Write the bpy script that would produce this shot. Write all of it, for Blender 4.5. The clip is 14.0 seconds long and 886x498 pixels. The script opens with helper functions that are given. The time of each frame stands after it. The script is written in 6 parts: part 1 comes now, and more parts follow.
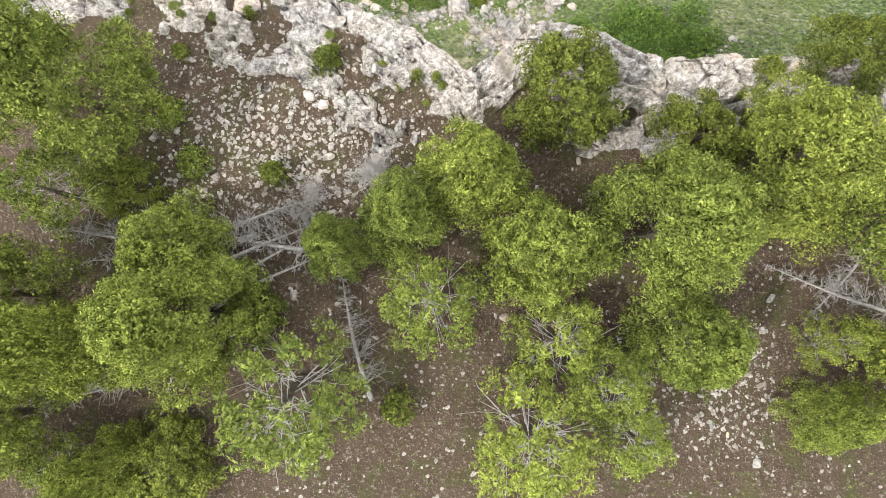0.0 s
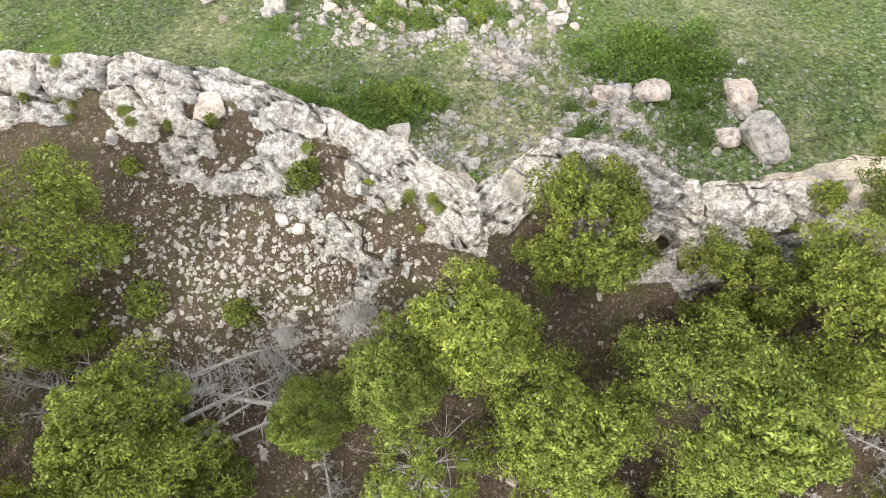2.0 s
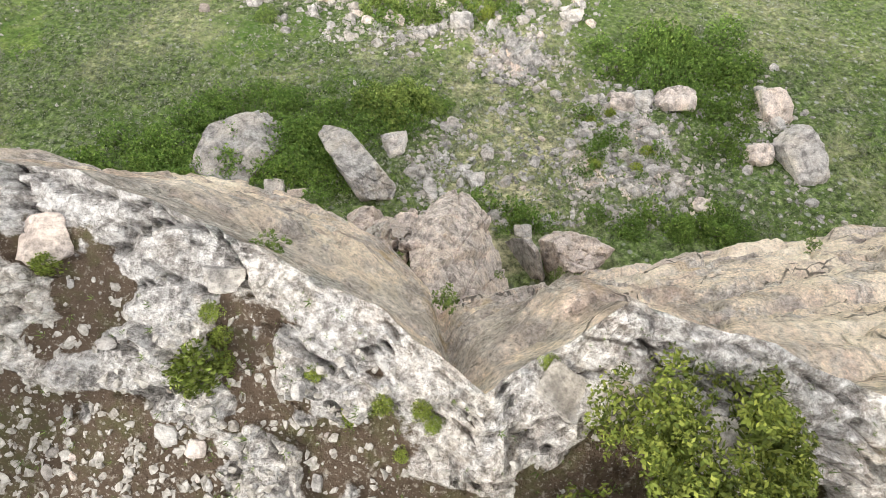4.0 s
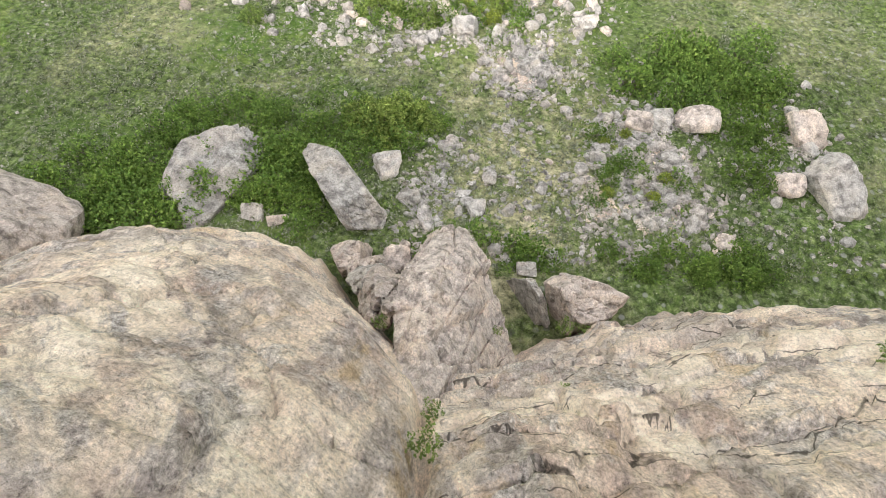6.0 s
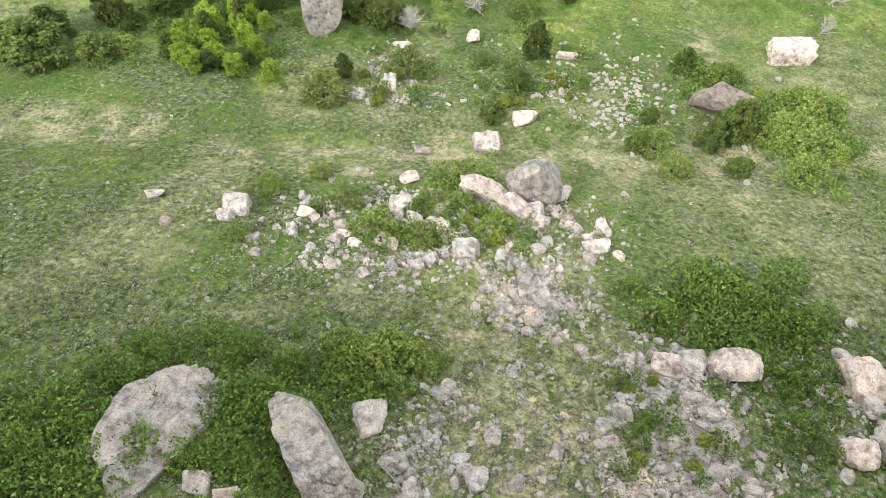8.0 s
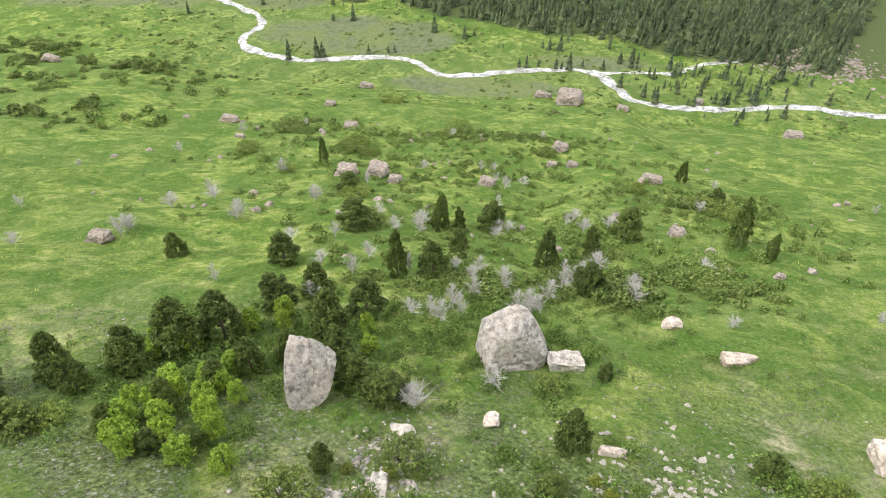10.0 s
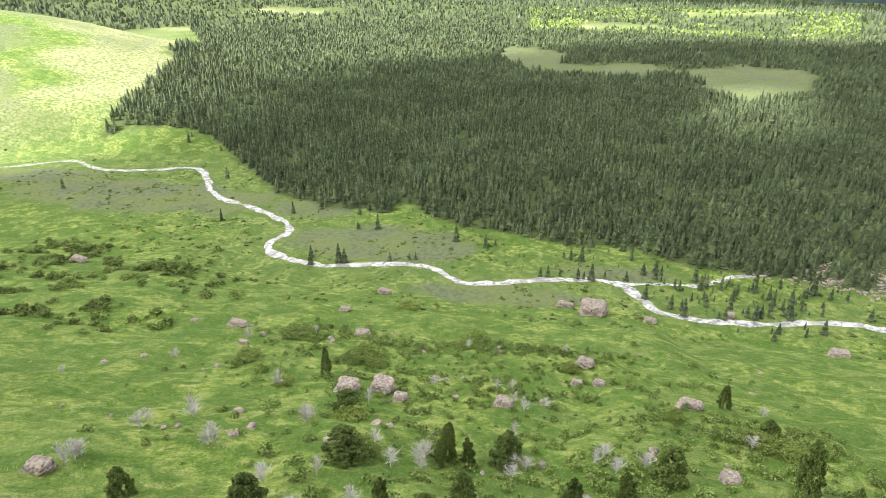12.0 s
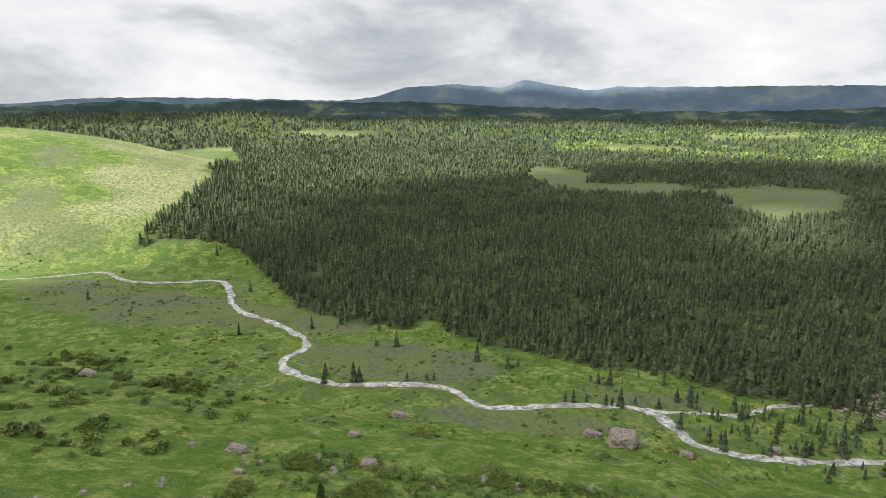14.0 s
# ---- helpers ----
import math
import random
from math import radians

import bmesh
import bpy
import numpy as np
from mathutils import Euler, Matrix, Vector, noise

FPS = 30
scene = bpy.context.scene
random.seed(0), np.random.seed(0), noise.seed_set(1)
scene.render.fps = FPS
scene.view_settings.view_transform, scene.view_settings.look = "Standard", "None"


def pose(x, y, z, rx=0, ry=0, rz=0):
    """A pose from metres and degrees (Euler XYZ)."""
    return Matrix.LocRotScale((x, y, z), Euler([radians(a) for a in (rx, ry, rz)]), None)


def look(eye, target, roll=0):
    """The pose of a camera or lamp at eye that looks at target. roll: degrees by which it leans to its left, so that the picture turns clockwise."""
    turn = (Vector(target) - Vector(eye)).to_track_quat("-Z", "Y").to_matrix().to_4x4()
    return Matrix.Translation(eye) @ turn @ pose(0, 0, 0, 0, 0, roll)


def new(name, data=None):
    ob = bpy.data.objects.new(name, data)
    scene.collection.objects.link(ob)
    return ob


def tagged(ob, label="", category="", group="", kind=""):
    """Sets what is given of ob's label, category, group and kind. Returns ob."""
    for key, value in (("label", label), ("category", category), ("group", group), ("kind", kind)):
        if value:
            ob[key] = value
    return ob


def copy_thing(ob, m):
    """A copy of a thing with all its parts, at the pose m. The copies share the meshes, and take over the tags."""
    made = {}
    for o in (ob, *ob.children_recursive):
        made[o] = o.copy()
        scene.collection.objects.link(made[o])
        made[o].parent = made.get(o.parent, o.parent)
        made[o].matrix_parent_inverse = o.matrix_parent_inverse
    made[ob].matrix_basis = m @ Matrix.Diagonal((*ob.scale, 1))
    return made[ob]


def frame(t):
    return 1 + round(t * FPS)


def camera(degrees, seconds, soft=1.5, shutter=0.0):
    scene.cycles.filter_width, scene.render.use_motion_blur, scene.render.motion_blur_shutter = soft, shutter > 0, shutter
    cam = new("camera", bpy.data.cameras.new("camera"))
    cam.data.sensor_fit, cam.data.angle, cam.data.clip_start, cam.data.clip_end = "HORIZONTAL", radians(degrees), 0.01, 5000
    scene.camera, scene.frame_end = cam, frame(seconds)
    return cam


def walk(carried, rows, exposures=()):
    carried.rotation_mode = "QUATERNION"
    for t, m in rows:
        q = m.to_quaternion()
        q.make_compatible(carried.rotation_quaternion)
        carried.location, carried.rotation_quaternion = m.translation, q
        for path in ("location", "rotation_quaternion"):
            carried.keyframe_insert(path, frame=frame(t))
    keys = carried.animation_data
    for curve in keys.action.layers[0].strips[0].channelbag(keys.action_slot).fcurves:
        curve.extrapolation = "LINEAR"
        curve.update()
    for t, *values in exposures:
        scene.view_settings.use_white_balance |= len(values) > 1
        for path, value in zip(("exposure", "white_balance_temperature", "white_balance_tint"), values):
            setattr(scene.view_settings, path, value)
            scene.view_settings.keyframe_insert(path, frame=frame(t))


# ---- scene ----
cam = camera(70.7, 14.0, 0.9)
PATH = [
    (0, -0.157, -0.245, 29.122, 4.701, 0.238, -0.795),
    (0.5, -0.139, 1.255, 29.206, 4.615, 0.169, -0.670),
    (1, -0.129, 2.740, 28.960, 4.561, 0.087, -0.376),
    (1.5, -0.035, 4.150, 27.516, 4.558, 0.119, -0.414),
    (2, -0.064, 5.648, 25.538, 4.502, 0.024, -0.664),
    (2.5, -0.114, 7.171, 23.421, 4.531, -0.040, -0.589),
    (3, -0.168, 8.753, 21.068, 4.503, -0.102, -0.528),
    (3.2, -0.185, 9.381, 20.132, 4.503, -0.173, -0.360),
    (5.3, 0.568, 15.654, 11.225, -0.065, -0.002, 0.991),
    (5.5, 0.663, 16.217, 10.471, 0.020, 0.019, 1.042),
    (6, 0.732, 18.021, 8.857, 1.862, -0.026, 1.681),
    (6.5, 0.815, 19.837, 7.292, 4.675, -0.016, 1.605),
    (7, 0.918, 21.689, 5.714, 7.531, 0.013, 1.868),
    (7.5, 0.893, 24.026, 3.231, 11.421, -0.099, 2.226),
    (8, 1.073, 28.244, -1.810, 17.744, -0.091, 2.824),
    (8.5, 0.694, 33.992, -8.384, 25.501, -0.301, 3.428),
    (9, 0.134, 39.846, -14.342, 33.016, -0.436, 3.985),
    (9.2, 0.004, 42.482, -16.361, 35.931, -0.469, 4.312),
    (11.3, 2.018, 73.502, -31.949, 63.029, -0.535, 7.557),
    (11.5, 2.388, 75.849, -32.341, 64.145, -0.540, 7.797),
    (12, 3.670, 80.631, -33.204, 66.297, -0.458, 8.331),
    (12.5, 4.857, 84.810, -33.887, 68.778, -0.466, 9.098),
    (13, 6.158, 89.174, -34.473, 71.485, -0.474, 9.874),
    (13.5, 7.752, 93.913, -35.153, 74.218, -0.385, 10.374),
    (14, 9.341, 98.825, -35.524, 76.706, -0.389, 11.108),
]
EXPOSURES = [(0.0, 1.85), (1.5, 1.92), (3.0, 1.78), (5.3, 1.78), (6.5, 1.8), (8.5, 1.76), (9.2, 1.64), (11.4, 1.68), (12.0, 1.5), (12.5, 1.38), (13.2, 0.76), (14.0, 0.6)]
walk(cam, [(t, pose(*place)) for t, *place in PATH], EXPOSURES)

# ---- light ----
SUN_AZ, SUN_EL = radians(-118), radians(48)      # azimuth clockwise from +y
world = bpy.data.worlds.new("world")
scene.world = world
world.use_nodes = True


def graph(tree):
    """Small helper: add(type, {input: value or socket}, attr=value) makes a node and returns it."""
    def add(kind, ins=None, **attrs):
        n = tree.nodes.new("ShaderNode" + kind)
        for k, v in attrs.items():
            setattr(n, k, v)
        for k, v in (ins or {}).items():
            if isinstance(v, bpy.types.NodeSocket):
                tree.links.new(v, n.inputs[k])
            else:
                n.inputs[k].default_value = v
        return n
    return add


def ramp(add, fac, stops):
    n = add("ValToRGB", {0: fac})
    while len(n.color_ramp.elements) < len(stops):
        n.color_ramp.elements.new(0.5)
    for el, (p, c) in zip(n.color_ramp.elements, stops):
        el.position = p
        el.color = (*c, 1) if isinstance(c, tuple) else (c, c, c, 1)
    return n.outputs[0]


def blend(add, fac, a, b, mode="MIX"):
    n = add("Mix", {0: fac}, data_type="RGBA", blend_type=mode)
    tree = n.id_data
    for i, v in ((6, a), (7, b)):
        if isinstance(v, bpy.types.NodeSocket):
            tree.links.new(v, n.inputs[i])
        else:
            n.inputs[i].default_value = (*v, 1)
    return n.outputs[2]


def noise_of(add, vec, scale, detail=5.0, rough=0.55, dist=0.0):
    return add("TexNoise", {"Vector": vec, "Scale": scale, "Detail": detail, "Roughness": rough, "Distortion": dist}).outputs[0]


def build_world():
    tree = world.node_tree
    tree.nodes.clear()
    add = graph(tree)
    sky = add("TexSky", sky_type="NISHITA", sun_disc=False, sun_elevation=SUN_EL, sun_rotation=SUN_AZ, altitude=2500.0)
    skyb = add("Background", {0: sky.outputs[0], 1: 0.09})
    way = add("TexCoord").outputs["Generated"]
    vec = add("Mapping", {"Vector": way, "Scale": (1.0, 1.0, 2.3), "Location": (0.35, 0.1, 0.0)}).outputs[0]
    n1 = noise_of(add, vec, 2.1, 8.0, 0.55, 0.5)
    n2 = noise_of(add, vec, 6.5, 7.0, 0.6, 0.3)
    n = add("Math", {0: n2, 1: 0.3, 2: n1}, operation="MULTIPLY_ADD").outputs[0]
    col = ramp(add, n, [(0.46, (0.3, 0.32, 0.36)), (0.56, (0.46, 0.48, 0.51)), (0.66, (0.66, 0.67, 0.69)), (0.8, (0.8, 0.8, 0.8))])
    up = add("SeparateXYZ", {0: way}).outputs[2]
    thick = ramp(add, up, [(0.25, 0.84), (0.75, 0.5)])          # dimmed overhead, out of view, to weaken the fill light
    cloudb = add("Background", {0: col, 1: thick})
    cover = ramp(add, n, [(0.4, 0.9), (0.6, 1.0)])
    mix = add("MixShader", {0: cover, 1: skyb.outputs[0], 2: cloudb.outputs[0]})
    out = add("OutputWorld")
    tree.links.new(mix.outputs[0], out.inputs[0])


build_world()
sun = new("sun", bpy.data.lights.new("sun", "SUN"))
sun.data.energy, sun.data.angle, sun.data.color = 5.0, radians(4.0), (1.0, 0.95, 0.87)
SUN_DIR = Vector((math.sin(SUN_AZ) * math.cos(SUN_EL), math.cos(SUN_AZ) * math.cos(SUN_EL), math.sin(SUN_EL)))
sun.matrix_world = look(SUN_DIR * 100, (0, 0, 0))

# ---- terrain ----
RIVER_Z = -285.0
RIVER = [(-1300, 700), (-1000, 720), (-765, 810), (-699, 849), (-651, 888), (-592, 837), (-512, 854), (-464, 883), (-422, 833), (-384, 762),
         (-317, 735), (-239, 681), (-259, 628), (-229, 601), (-186, 590), (-142, 601), (-97, 611), (-74, 599), (-51, 575), (-14, 584),
         (43, 601), (71, 604), (93, 597), (103, 575), (113, 547), (153, 542), (190, 541), (248, 558), (330, 540), (460, 560), (700, 520), (1200, 560)]


def rounded(line, times=3):
    """Corner-cut polyline."""
    p = np.array(line, float)
    for _ in range(times):
        q = np.empty((2 * len(p), 2))
        q[0], q[-1] = p[0], p[-1]
        q[1:-1:2], q[2:-1:2] = 0.75 * p[:-1] + 0.25 * p[1:], 0.25 * p[:-1] + 0.75 * p[1:]
        p = q
    return p


RIVER = rounded(RIVER, 2)
BRANCH = rounded([(93, 597), (139, 606), (164, 604), (188, 627), (230, 640)], 2)
# cliff face: distance out (y) by height and by place along the rim
FACE_Z = [2, -8, -16, -26, -36, -48, -60]
FACE_X = [-60, -36, -27, -20, -13, -8, -4, -1.2, 0.9, 4, 9, 16, 28, 60]
FACE_Y = [[12.7, 12.8, 12.9, 13.1, 13.4, 13.9, 14.4], [13.2, 13.4, 13.7, 14.2, 15.1, 16.3, 17.2], [14.4, 14.5, 14.9, 16.3, 19.0, 20.3, 20.7],
          [15.3, 15.6, 16.5, 18.3, 20.6, 21.3, 21.7], [14.9, 15.8, 16.9, 18.1, 19.0, 19.1, 18.1], [14.3, 14.9, 15.8, 16.7, 16.6, 14.3, 12.7],
          [12.5, 13.2, 14.1, 14.6, 13.2, 11.0, 10.2], [11.2, 11.0, 11.4, 11.6, 10.8, 9.6, 9.2], [9.7, 10.6, 10.6, 10.3, 9.7, 9.2, 9],
          [11.4, 12.2, 11.4, 10.6, 9.9, 9.2, 9], [9.6, 10.5, 10.9, 11.0, 10.8, 9.9, 9.4], [9.7, 10.7, 11.5, 12.2, 12.7, 12.5, 12.0],
          [10.4, 12.3, 14.3, 15.5, 15.6, 14.8, 14.6], [11.7, 13.4, 14.9, 15.9, 15.9, 15.2, 14.4]]
SLOPE_Y = [10, 16, 22, 28, 34, 42, 50, 58, 64, 72, 80, 104, 130, 181, 206, 249, 313, 383, 480, 560, 600]
SLOPE_Z = [-58, -61, -64.5, -68.5, -72, -77, -82, -88, -92.5, -99, -106, -119.5, -132, -152, -164, -182.5, -206, -227, -255, -277, -284]
E0 = (9.0, 99.0)


def lattice(i, j, k):
    """A fixed random number for each lattice point."""
    v = np.sin(i * 127.1 + j * 311.7 + k * 74.7) * 43758.5453
    return v - np.floor(v)


def wave(x, y, s, k=0.0):
    """Smooth seeded relief of about -1 to 1, at wavelength s: three octaves of value noise."""
    v = 0
    for n, (a, f) in enumerate(((1.0, 1.0), (0.5, 2.1), (0.25, 4.3))):
        c, q = math.cos(0.7 + 1.3 * n + k), math.sin(0.7 + 1.3 * n + k)
        u, w = (x * c + y * q) * 2 * f / s + 17.3 * k, (y * c - x * q) * 2 * f / s + 5.1 * n
        i, j = np.floor(u), np.floor(w)
        fu, fw = u - i, w - j
        fu, fw = fu * fu * fu * (fu * (6 * fu - 15) + 10), fw * fw * fw * (fw * (6 * fw - 15) + 10)
        g = k + 3 * n
        v = v + a * ((lattice(i, j, g) * (1 - fu) + lattice(i + 1, j, g) * fu) * (1 - fw)
                     + (lattice(i, j + 1, g) * (1 - fu) + lattice(i + 1, j + 1, g) * fu) * fw - 0.5)
    return v * 1.6


def river_gap(x, y, line):
    """Distance from the river's middle line."""
    d = np.full(np.shape(x), 1e9)
    for (ax, ay), (bx, by) in zip(line, line[1:]):
        ux, uy = bx - ax, by - ay
        t = np.clip(((x - ax) * ux + (y - ay) * uy) / (ux * ux + uy * uy), 0, 1)
        d = np.minimum(d, np.hypot(x - ax - t * ux, y - ay - t * uy))
    return d


def step(a, b, v):
    t = np.clip((v - a) / (b - a), 0, 1)
    return t * t * (3 - 2 * t)


def far_rise(x, y):
    """Height over the river flats: forest rise, grassy hill, ranges."""
    dx, dy = x - E0[0], y - E0[1]
    d, az = np.hypot(dx, dy), np.degrees(np.arctan2(dx, dy))
    rise = np.interp(d, [0, 650, 1000, 1600, 2400, 3200, 3900, 4400, 4900], [0, 0, 4, 22, 62, 112, 150, 150, 120])
    rise = rise + step(900, 1600, d) * (10 * wave(x, y, 900, 0.4) + 14 * wave(x, y, 2100, 2.0))
    hx, hy = -1290.0, 1260.0
    hill = 150 * np.exp(-(((x - hx) / 560) ** 2 + ((y - hy) / 470) ** 2) ** 1.3)
    low = 60 * np.exp(-((az + 33) / 12) ** 2 - ((d - 3500) / 380) ** 2)
    return rise + hill + low


def slope_low(x, y):
    """The talus slope, the river flats and all beyond, below the cliff."""
    front = np.interp(x, [-1300, -700, -420, -240, -75, -50, 100, 113, 250, 460, 1200], [620, 700, 690, 570, 560, 550, 555, 520, 520, 520, 520])
    k = np.where(y > 250, np.minimum(1.0, (front - 250) / 350.0), 1.0)
    yy = np.where(y > 250, 250 + (y - 250) / np.maximum(k, 0.2), y)
    z = np.interp(yy, SLOPE_Y, SLOPE_Z)
    z = np.where(yy >= 600, -284.0, z)
    near = 1 - step(420, 600, yy)
    z = z - 0.025 * np.clip(x, -70, 70) * near * (1 - step(80, 250, y))
    z = z + near * (0.5 * wave(x, y, 13, 0.3) + step(70, 220, y) * (3.4 * wave(x, y, 74, 1.4) + 1.5 * wave(x, y, 31, 2.4)))
    gap = np.minimum(river_gap(x, y, RIVER), river_gap(x, y, BRANCH) + 3)
    z = z + far_rise(x, y) * step(0, 1, (y - front - 60) / 200.0) * step(10, 170, gap)
    bank = step(25, 110, gap)
    flat = step(0, 40, y - front + 40)
    z = z * bank + (RIVER_Z - 0.6) * (1 - bank) * flat + z * (1 - bank) * (1 - flat)
    return z


def rim_y(x):
    return np.interp(x, FACE_X, [r[0] for r in FACE_Y])


def rim_rock(x, y):
    """How far bare rock shows on the bench, behind the rim: 0 to 1."""
    d = y - rim_y(x)
    wide = 3.1 + 1.5 * np.exp(-((x + 7) / 6) ** 2) + 1.5 * wave(x, y, 5, 1.2) + 0.9 * wave(x, y, 2.3, 0.2) + 2.0 * np.exp(-((x + 3.2) / 2.4) ** 2) - 1.2 * np.exp(-((x - 0.5) / 1.2) ** 2)
    pocket = step(0.0, 0.4, wave(x, y, 3.4, 4.1) + 0.35 * wave(x, y, 1.1, 2.1)) * step(-0.5, -1.6, d) * step(1.0, -2.0, x)
    return step(-0.3, 0.3, d + wide) * (1 - 0.9 * pocket)


def top_z(x, y):
    """The wooded bench above the cliff."""
    z = 2.2 + 0.06 * y + 0.22 * wave(x, y, 7, 0.7) + 0.3 * wave(x, y, 19, 1.9)
    k = rim_rock(x, y)
    u, w = 0.6 * x + 0.7 * wave(x, y, 4, 0.5), y + 0.35 * x + 0.5 * wave(x, y, 5, 1.5)
    a, ga = cells(u, w, 1.9, 0.4)
    b, gb = cells(x + 0.2 * wave(x, y, 1, 0.9), y + 0.3 * wave(x, y, 1.5, 0.8), 0.9, 0.9)
    b2, gb2 = cells(x + 0.6 * y + 0.5 * wave(x, y, 3, 0.9), y - 0.3 * x + 0.6 * wave(x, y, 3.5, 0.8), 3.6, 1.9)
    ridge = 0.85 * step(2.0, 5.0, x) * step(-4.2, -2.2, y - rim_y(x))
    z = z + k * (0.2 + ridge + 0.3 * (a - 0.5) + 0.12 * (b - 0.5) + 0.5 * (b2 - 0.5) - 0.3 * np.exp(-(ga / 0.09) ** 2) - 0.12 * np.exp(-(gb / 0.06) ** 2) - 0.5 * np.exp(-(gb2 / 0.16) ** 2)
                 + 0.12 * wave(x, y, 2.6, 2.2) + 0.1 * wave(x, y, 0.9, 1.2) + 0.04 * (lattice(np.round(x * 9), np.round(y * 9), 0.3) - 0.5))
    return z


def face_y(x, z):
    """How far out the cliff stands at height z."""
    cols = np.array(FACE_Y, float)
    zz = np.array(FACE_Z, float)
    fz = np.interp(-z, -zz, np.arange(len(zz)))
    fx = np.interp(x, FACE_X, np.arange(len(FACE_X)))
    i, j = np.minimum(fx.astype(int), len(FACE_X) - 2), np.minimum(fz.astype(int), len(zz) - 2)
    a, b = fx - i, fz - j
    b = b * b * (3 - 2 * b)
    return (cols[i, j] * (1 - a) + cols[i + 1, j] * a) * (1 - b) + (cols[i, j + 1] * (1 - a) + cols[i + 1, j + 1] * a) * b


def height(x, y):
    """The ground's height by plan."""
    x, y = np.asarray(x, float), np.asarray(y, float)
    return np.where(y < rim_y(x), top_z(x, y), slope_low(x, y))


EDGE = [(-660, 962), (-640, 1000), (-546, 1017), (-468, 976), (-420, 918), (-303, 782), (-225, 747), (-155, 734), (-142, 790), (-112, 743), (-63, 710), (-10, 698), (50, 675), (113, 682), (160, 643), (210, 642), (274, 620), (420, 600), (700, 560)]


def polar(x, y):
    dx, dy = x - E0[0], y - E0[1]
    return np.hypot(dx, dy), np.degrees(np.arctan2(dx, dy))


EDGE_AZ, EDGE_D = np.array([(math.degrees(math.atan2(x - E0[0], y - E0[1])), math.hypot(x - E0[0], y - E0[1])) for x, y in EDGE]).T
ORDER = np.argsort(EDGE_AZ)
# clearings: azimuth, distance, half widths
CLEARINGS = [(-0.5, 1930, 2.6, 240), (4.8, 1740, 6.5, 130), (17.5, 1640, 4.8, 250), (5.5, 2700, 5.5, 90), (15.5, 3050, 4.0, 130), (22.0, 3800, 10, 110), (-20.0, 3050, 4, 90)]


def wooded(x, y):
    d, az = polar(x, y)
    k = d > np.interp(az, EDGE_AZ[ORDER], EDGE_D[ORDER])
    # the grassy hill and the shelf behind it stay open
    k &= ~((az < -28.5 - 3.2 * step(1250, 1500, d) + 3.0 * step(1500, 1900, d)) & (d < 2250 + 300 * step(-40, -30, az)) & (az < np.interp(d, [900, 1100, 1300, 1450, 1900, 2500], [-37.8, -37.8, -33.5, -31.0, -28.8, -29.5])))
    for a, b, wa, wb in CLEARINGS:
        k &= ((az - a) / wa) ** 2 + ((d - b) / wb) ** 2 + 0.4 * wave(x, y, 190, 0.6) + 0.3 * wave(x, y, 60, 1.6) > 1
    return k


def cells(x, y, s, k):
    """Broken blocks: a random number for each block, and the distance to the crack beside it."""
    u, w = x / s, y / s
    i0, j0 = np.floor(u), np.floor(w)
    f1, f2, val = np.full(np.shape(u), 9.0), np.full(np.shape(u), 9.0), np.zeros(np.shape(u))
    for di in (-1, 0, 1):
        for dj in (-1, 0, 1):
            i, j = i0 + di, j0 + dj
            d = np.hypot(i + 0.1 + 0.8 * lattice(i, j, k) - u, j + 0.1 + 0.8 * lattice(i, j, k + 5.3) - w)
            near = d < f1
            f2 = np.where(near, f1, np.minimum(f2, d))
            val = np.where(near, lattice(i, j, k + 9.1), val)
            f1 = np.where(near, d, f1)
    return val, (f2 - f1) * s


SHADE_AZ = [-70, -47, -41.5, -36.4, -30.3, -22.5, -15.4, -8.7, -2.6, 4.7, 13.7, 24, 60]
SHADE_D = [1000, 1030, 1010, 1060, 1200, 1420, 1720, 1820, 2050, 2250, 2350, 2400, 2400]


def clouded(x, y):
    """Where the added, unseen cloud stands between the ground and the sun."""
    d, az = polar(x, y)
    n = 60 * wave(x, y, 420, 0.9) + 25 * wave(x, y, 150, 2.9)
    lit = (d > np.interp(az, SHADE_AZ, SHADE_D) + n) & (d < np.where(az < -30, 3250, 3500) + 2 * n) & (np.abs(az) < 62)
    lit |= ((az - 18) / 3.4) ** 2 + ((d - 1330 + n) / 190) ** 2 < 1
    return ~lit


# ---- end terrain

# ---- materials ----
def material(name):
    m = bpy.data.materials.new(name)
    m.use_nodes = True
    m.node_tree.nodes.clear()
    return m, graph(m.node_tree)


def finish(m, add, color, rough=0.9, bump=None, depth=0.05, spec=0.3, metal=0.0, trans=0.0):
    ins = {"Base Color": color if isinstance(color, bpy.types.NodeSocket) else (*color, 1), "Roughness": rough, "Specular IOR Level": spec, "Metallic": metal}
    if bump is not None:
        ins["Normal"] = add("Bump", {"Height": bump, "Distance": depth, "Strength": 1.0}).outputs[0]
    p = add("BsdfPrincipled", ins)
    s = p.outputs[0]
    if trans:
        tl = add("BsdfTranslucent", {0: ins["Base Color"]})
        s = add("MixShader", {0: trans, 1: s, 2: tl.outputs[0]}).outputs[0]
    m.node_tree.links.new(s, add("OutputMaterial").inputs[0])
    return m


def spot(add):
    return add("NewGeometry").outputs["Position"]


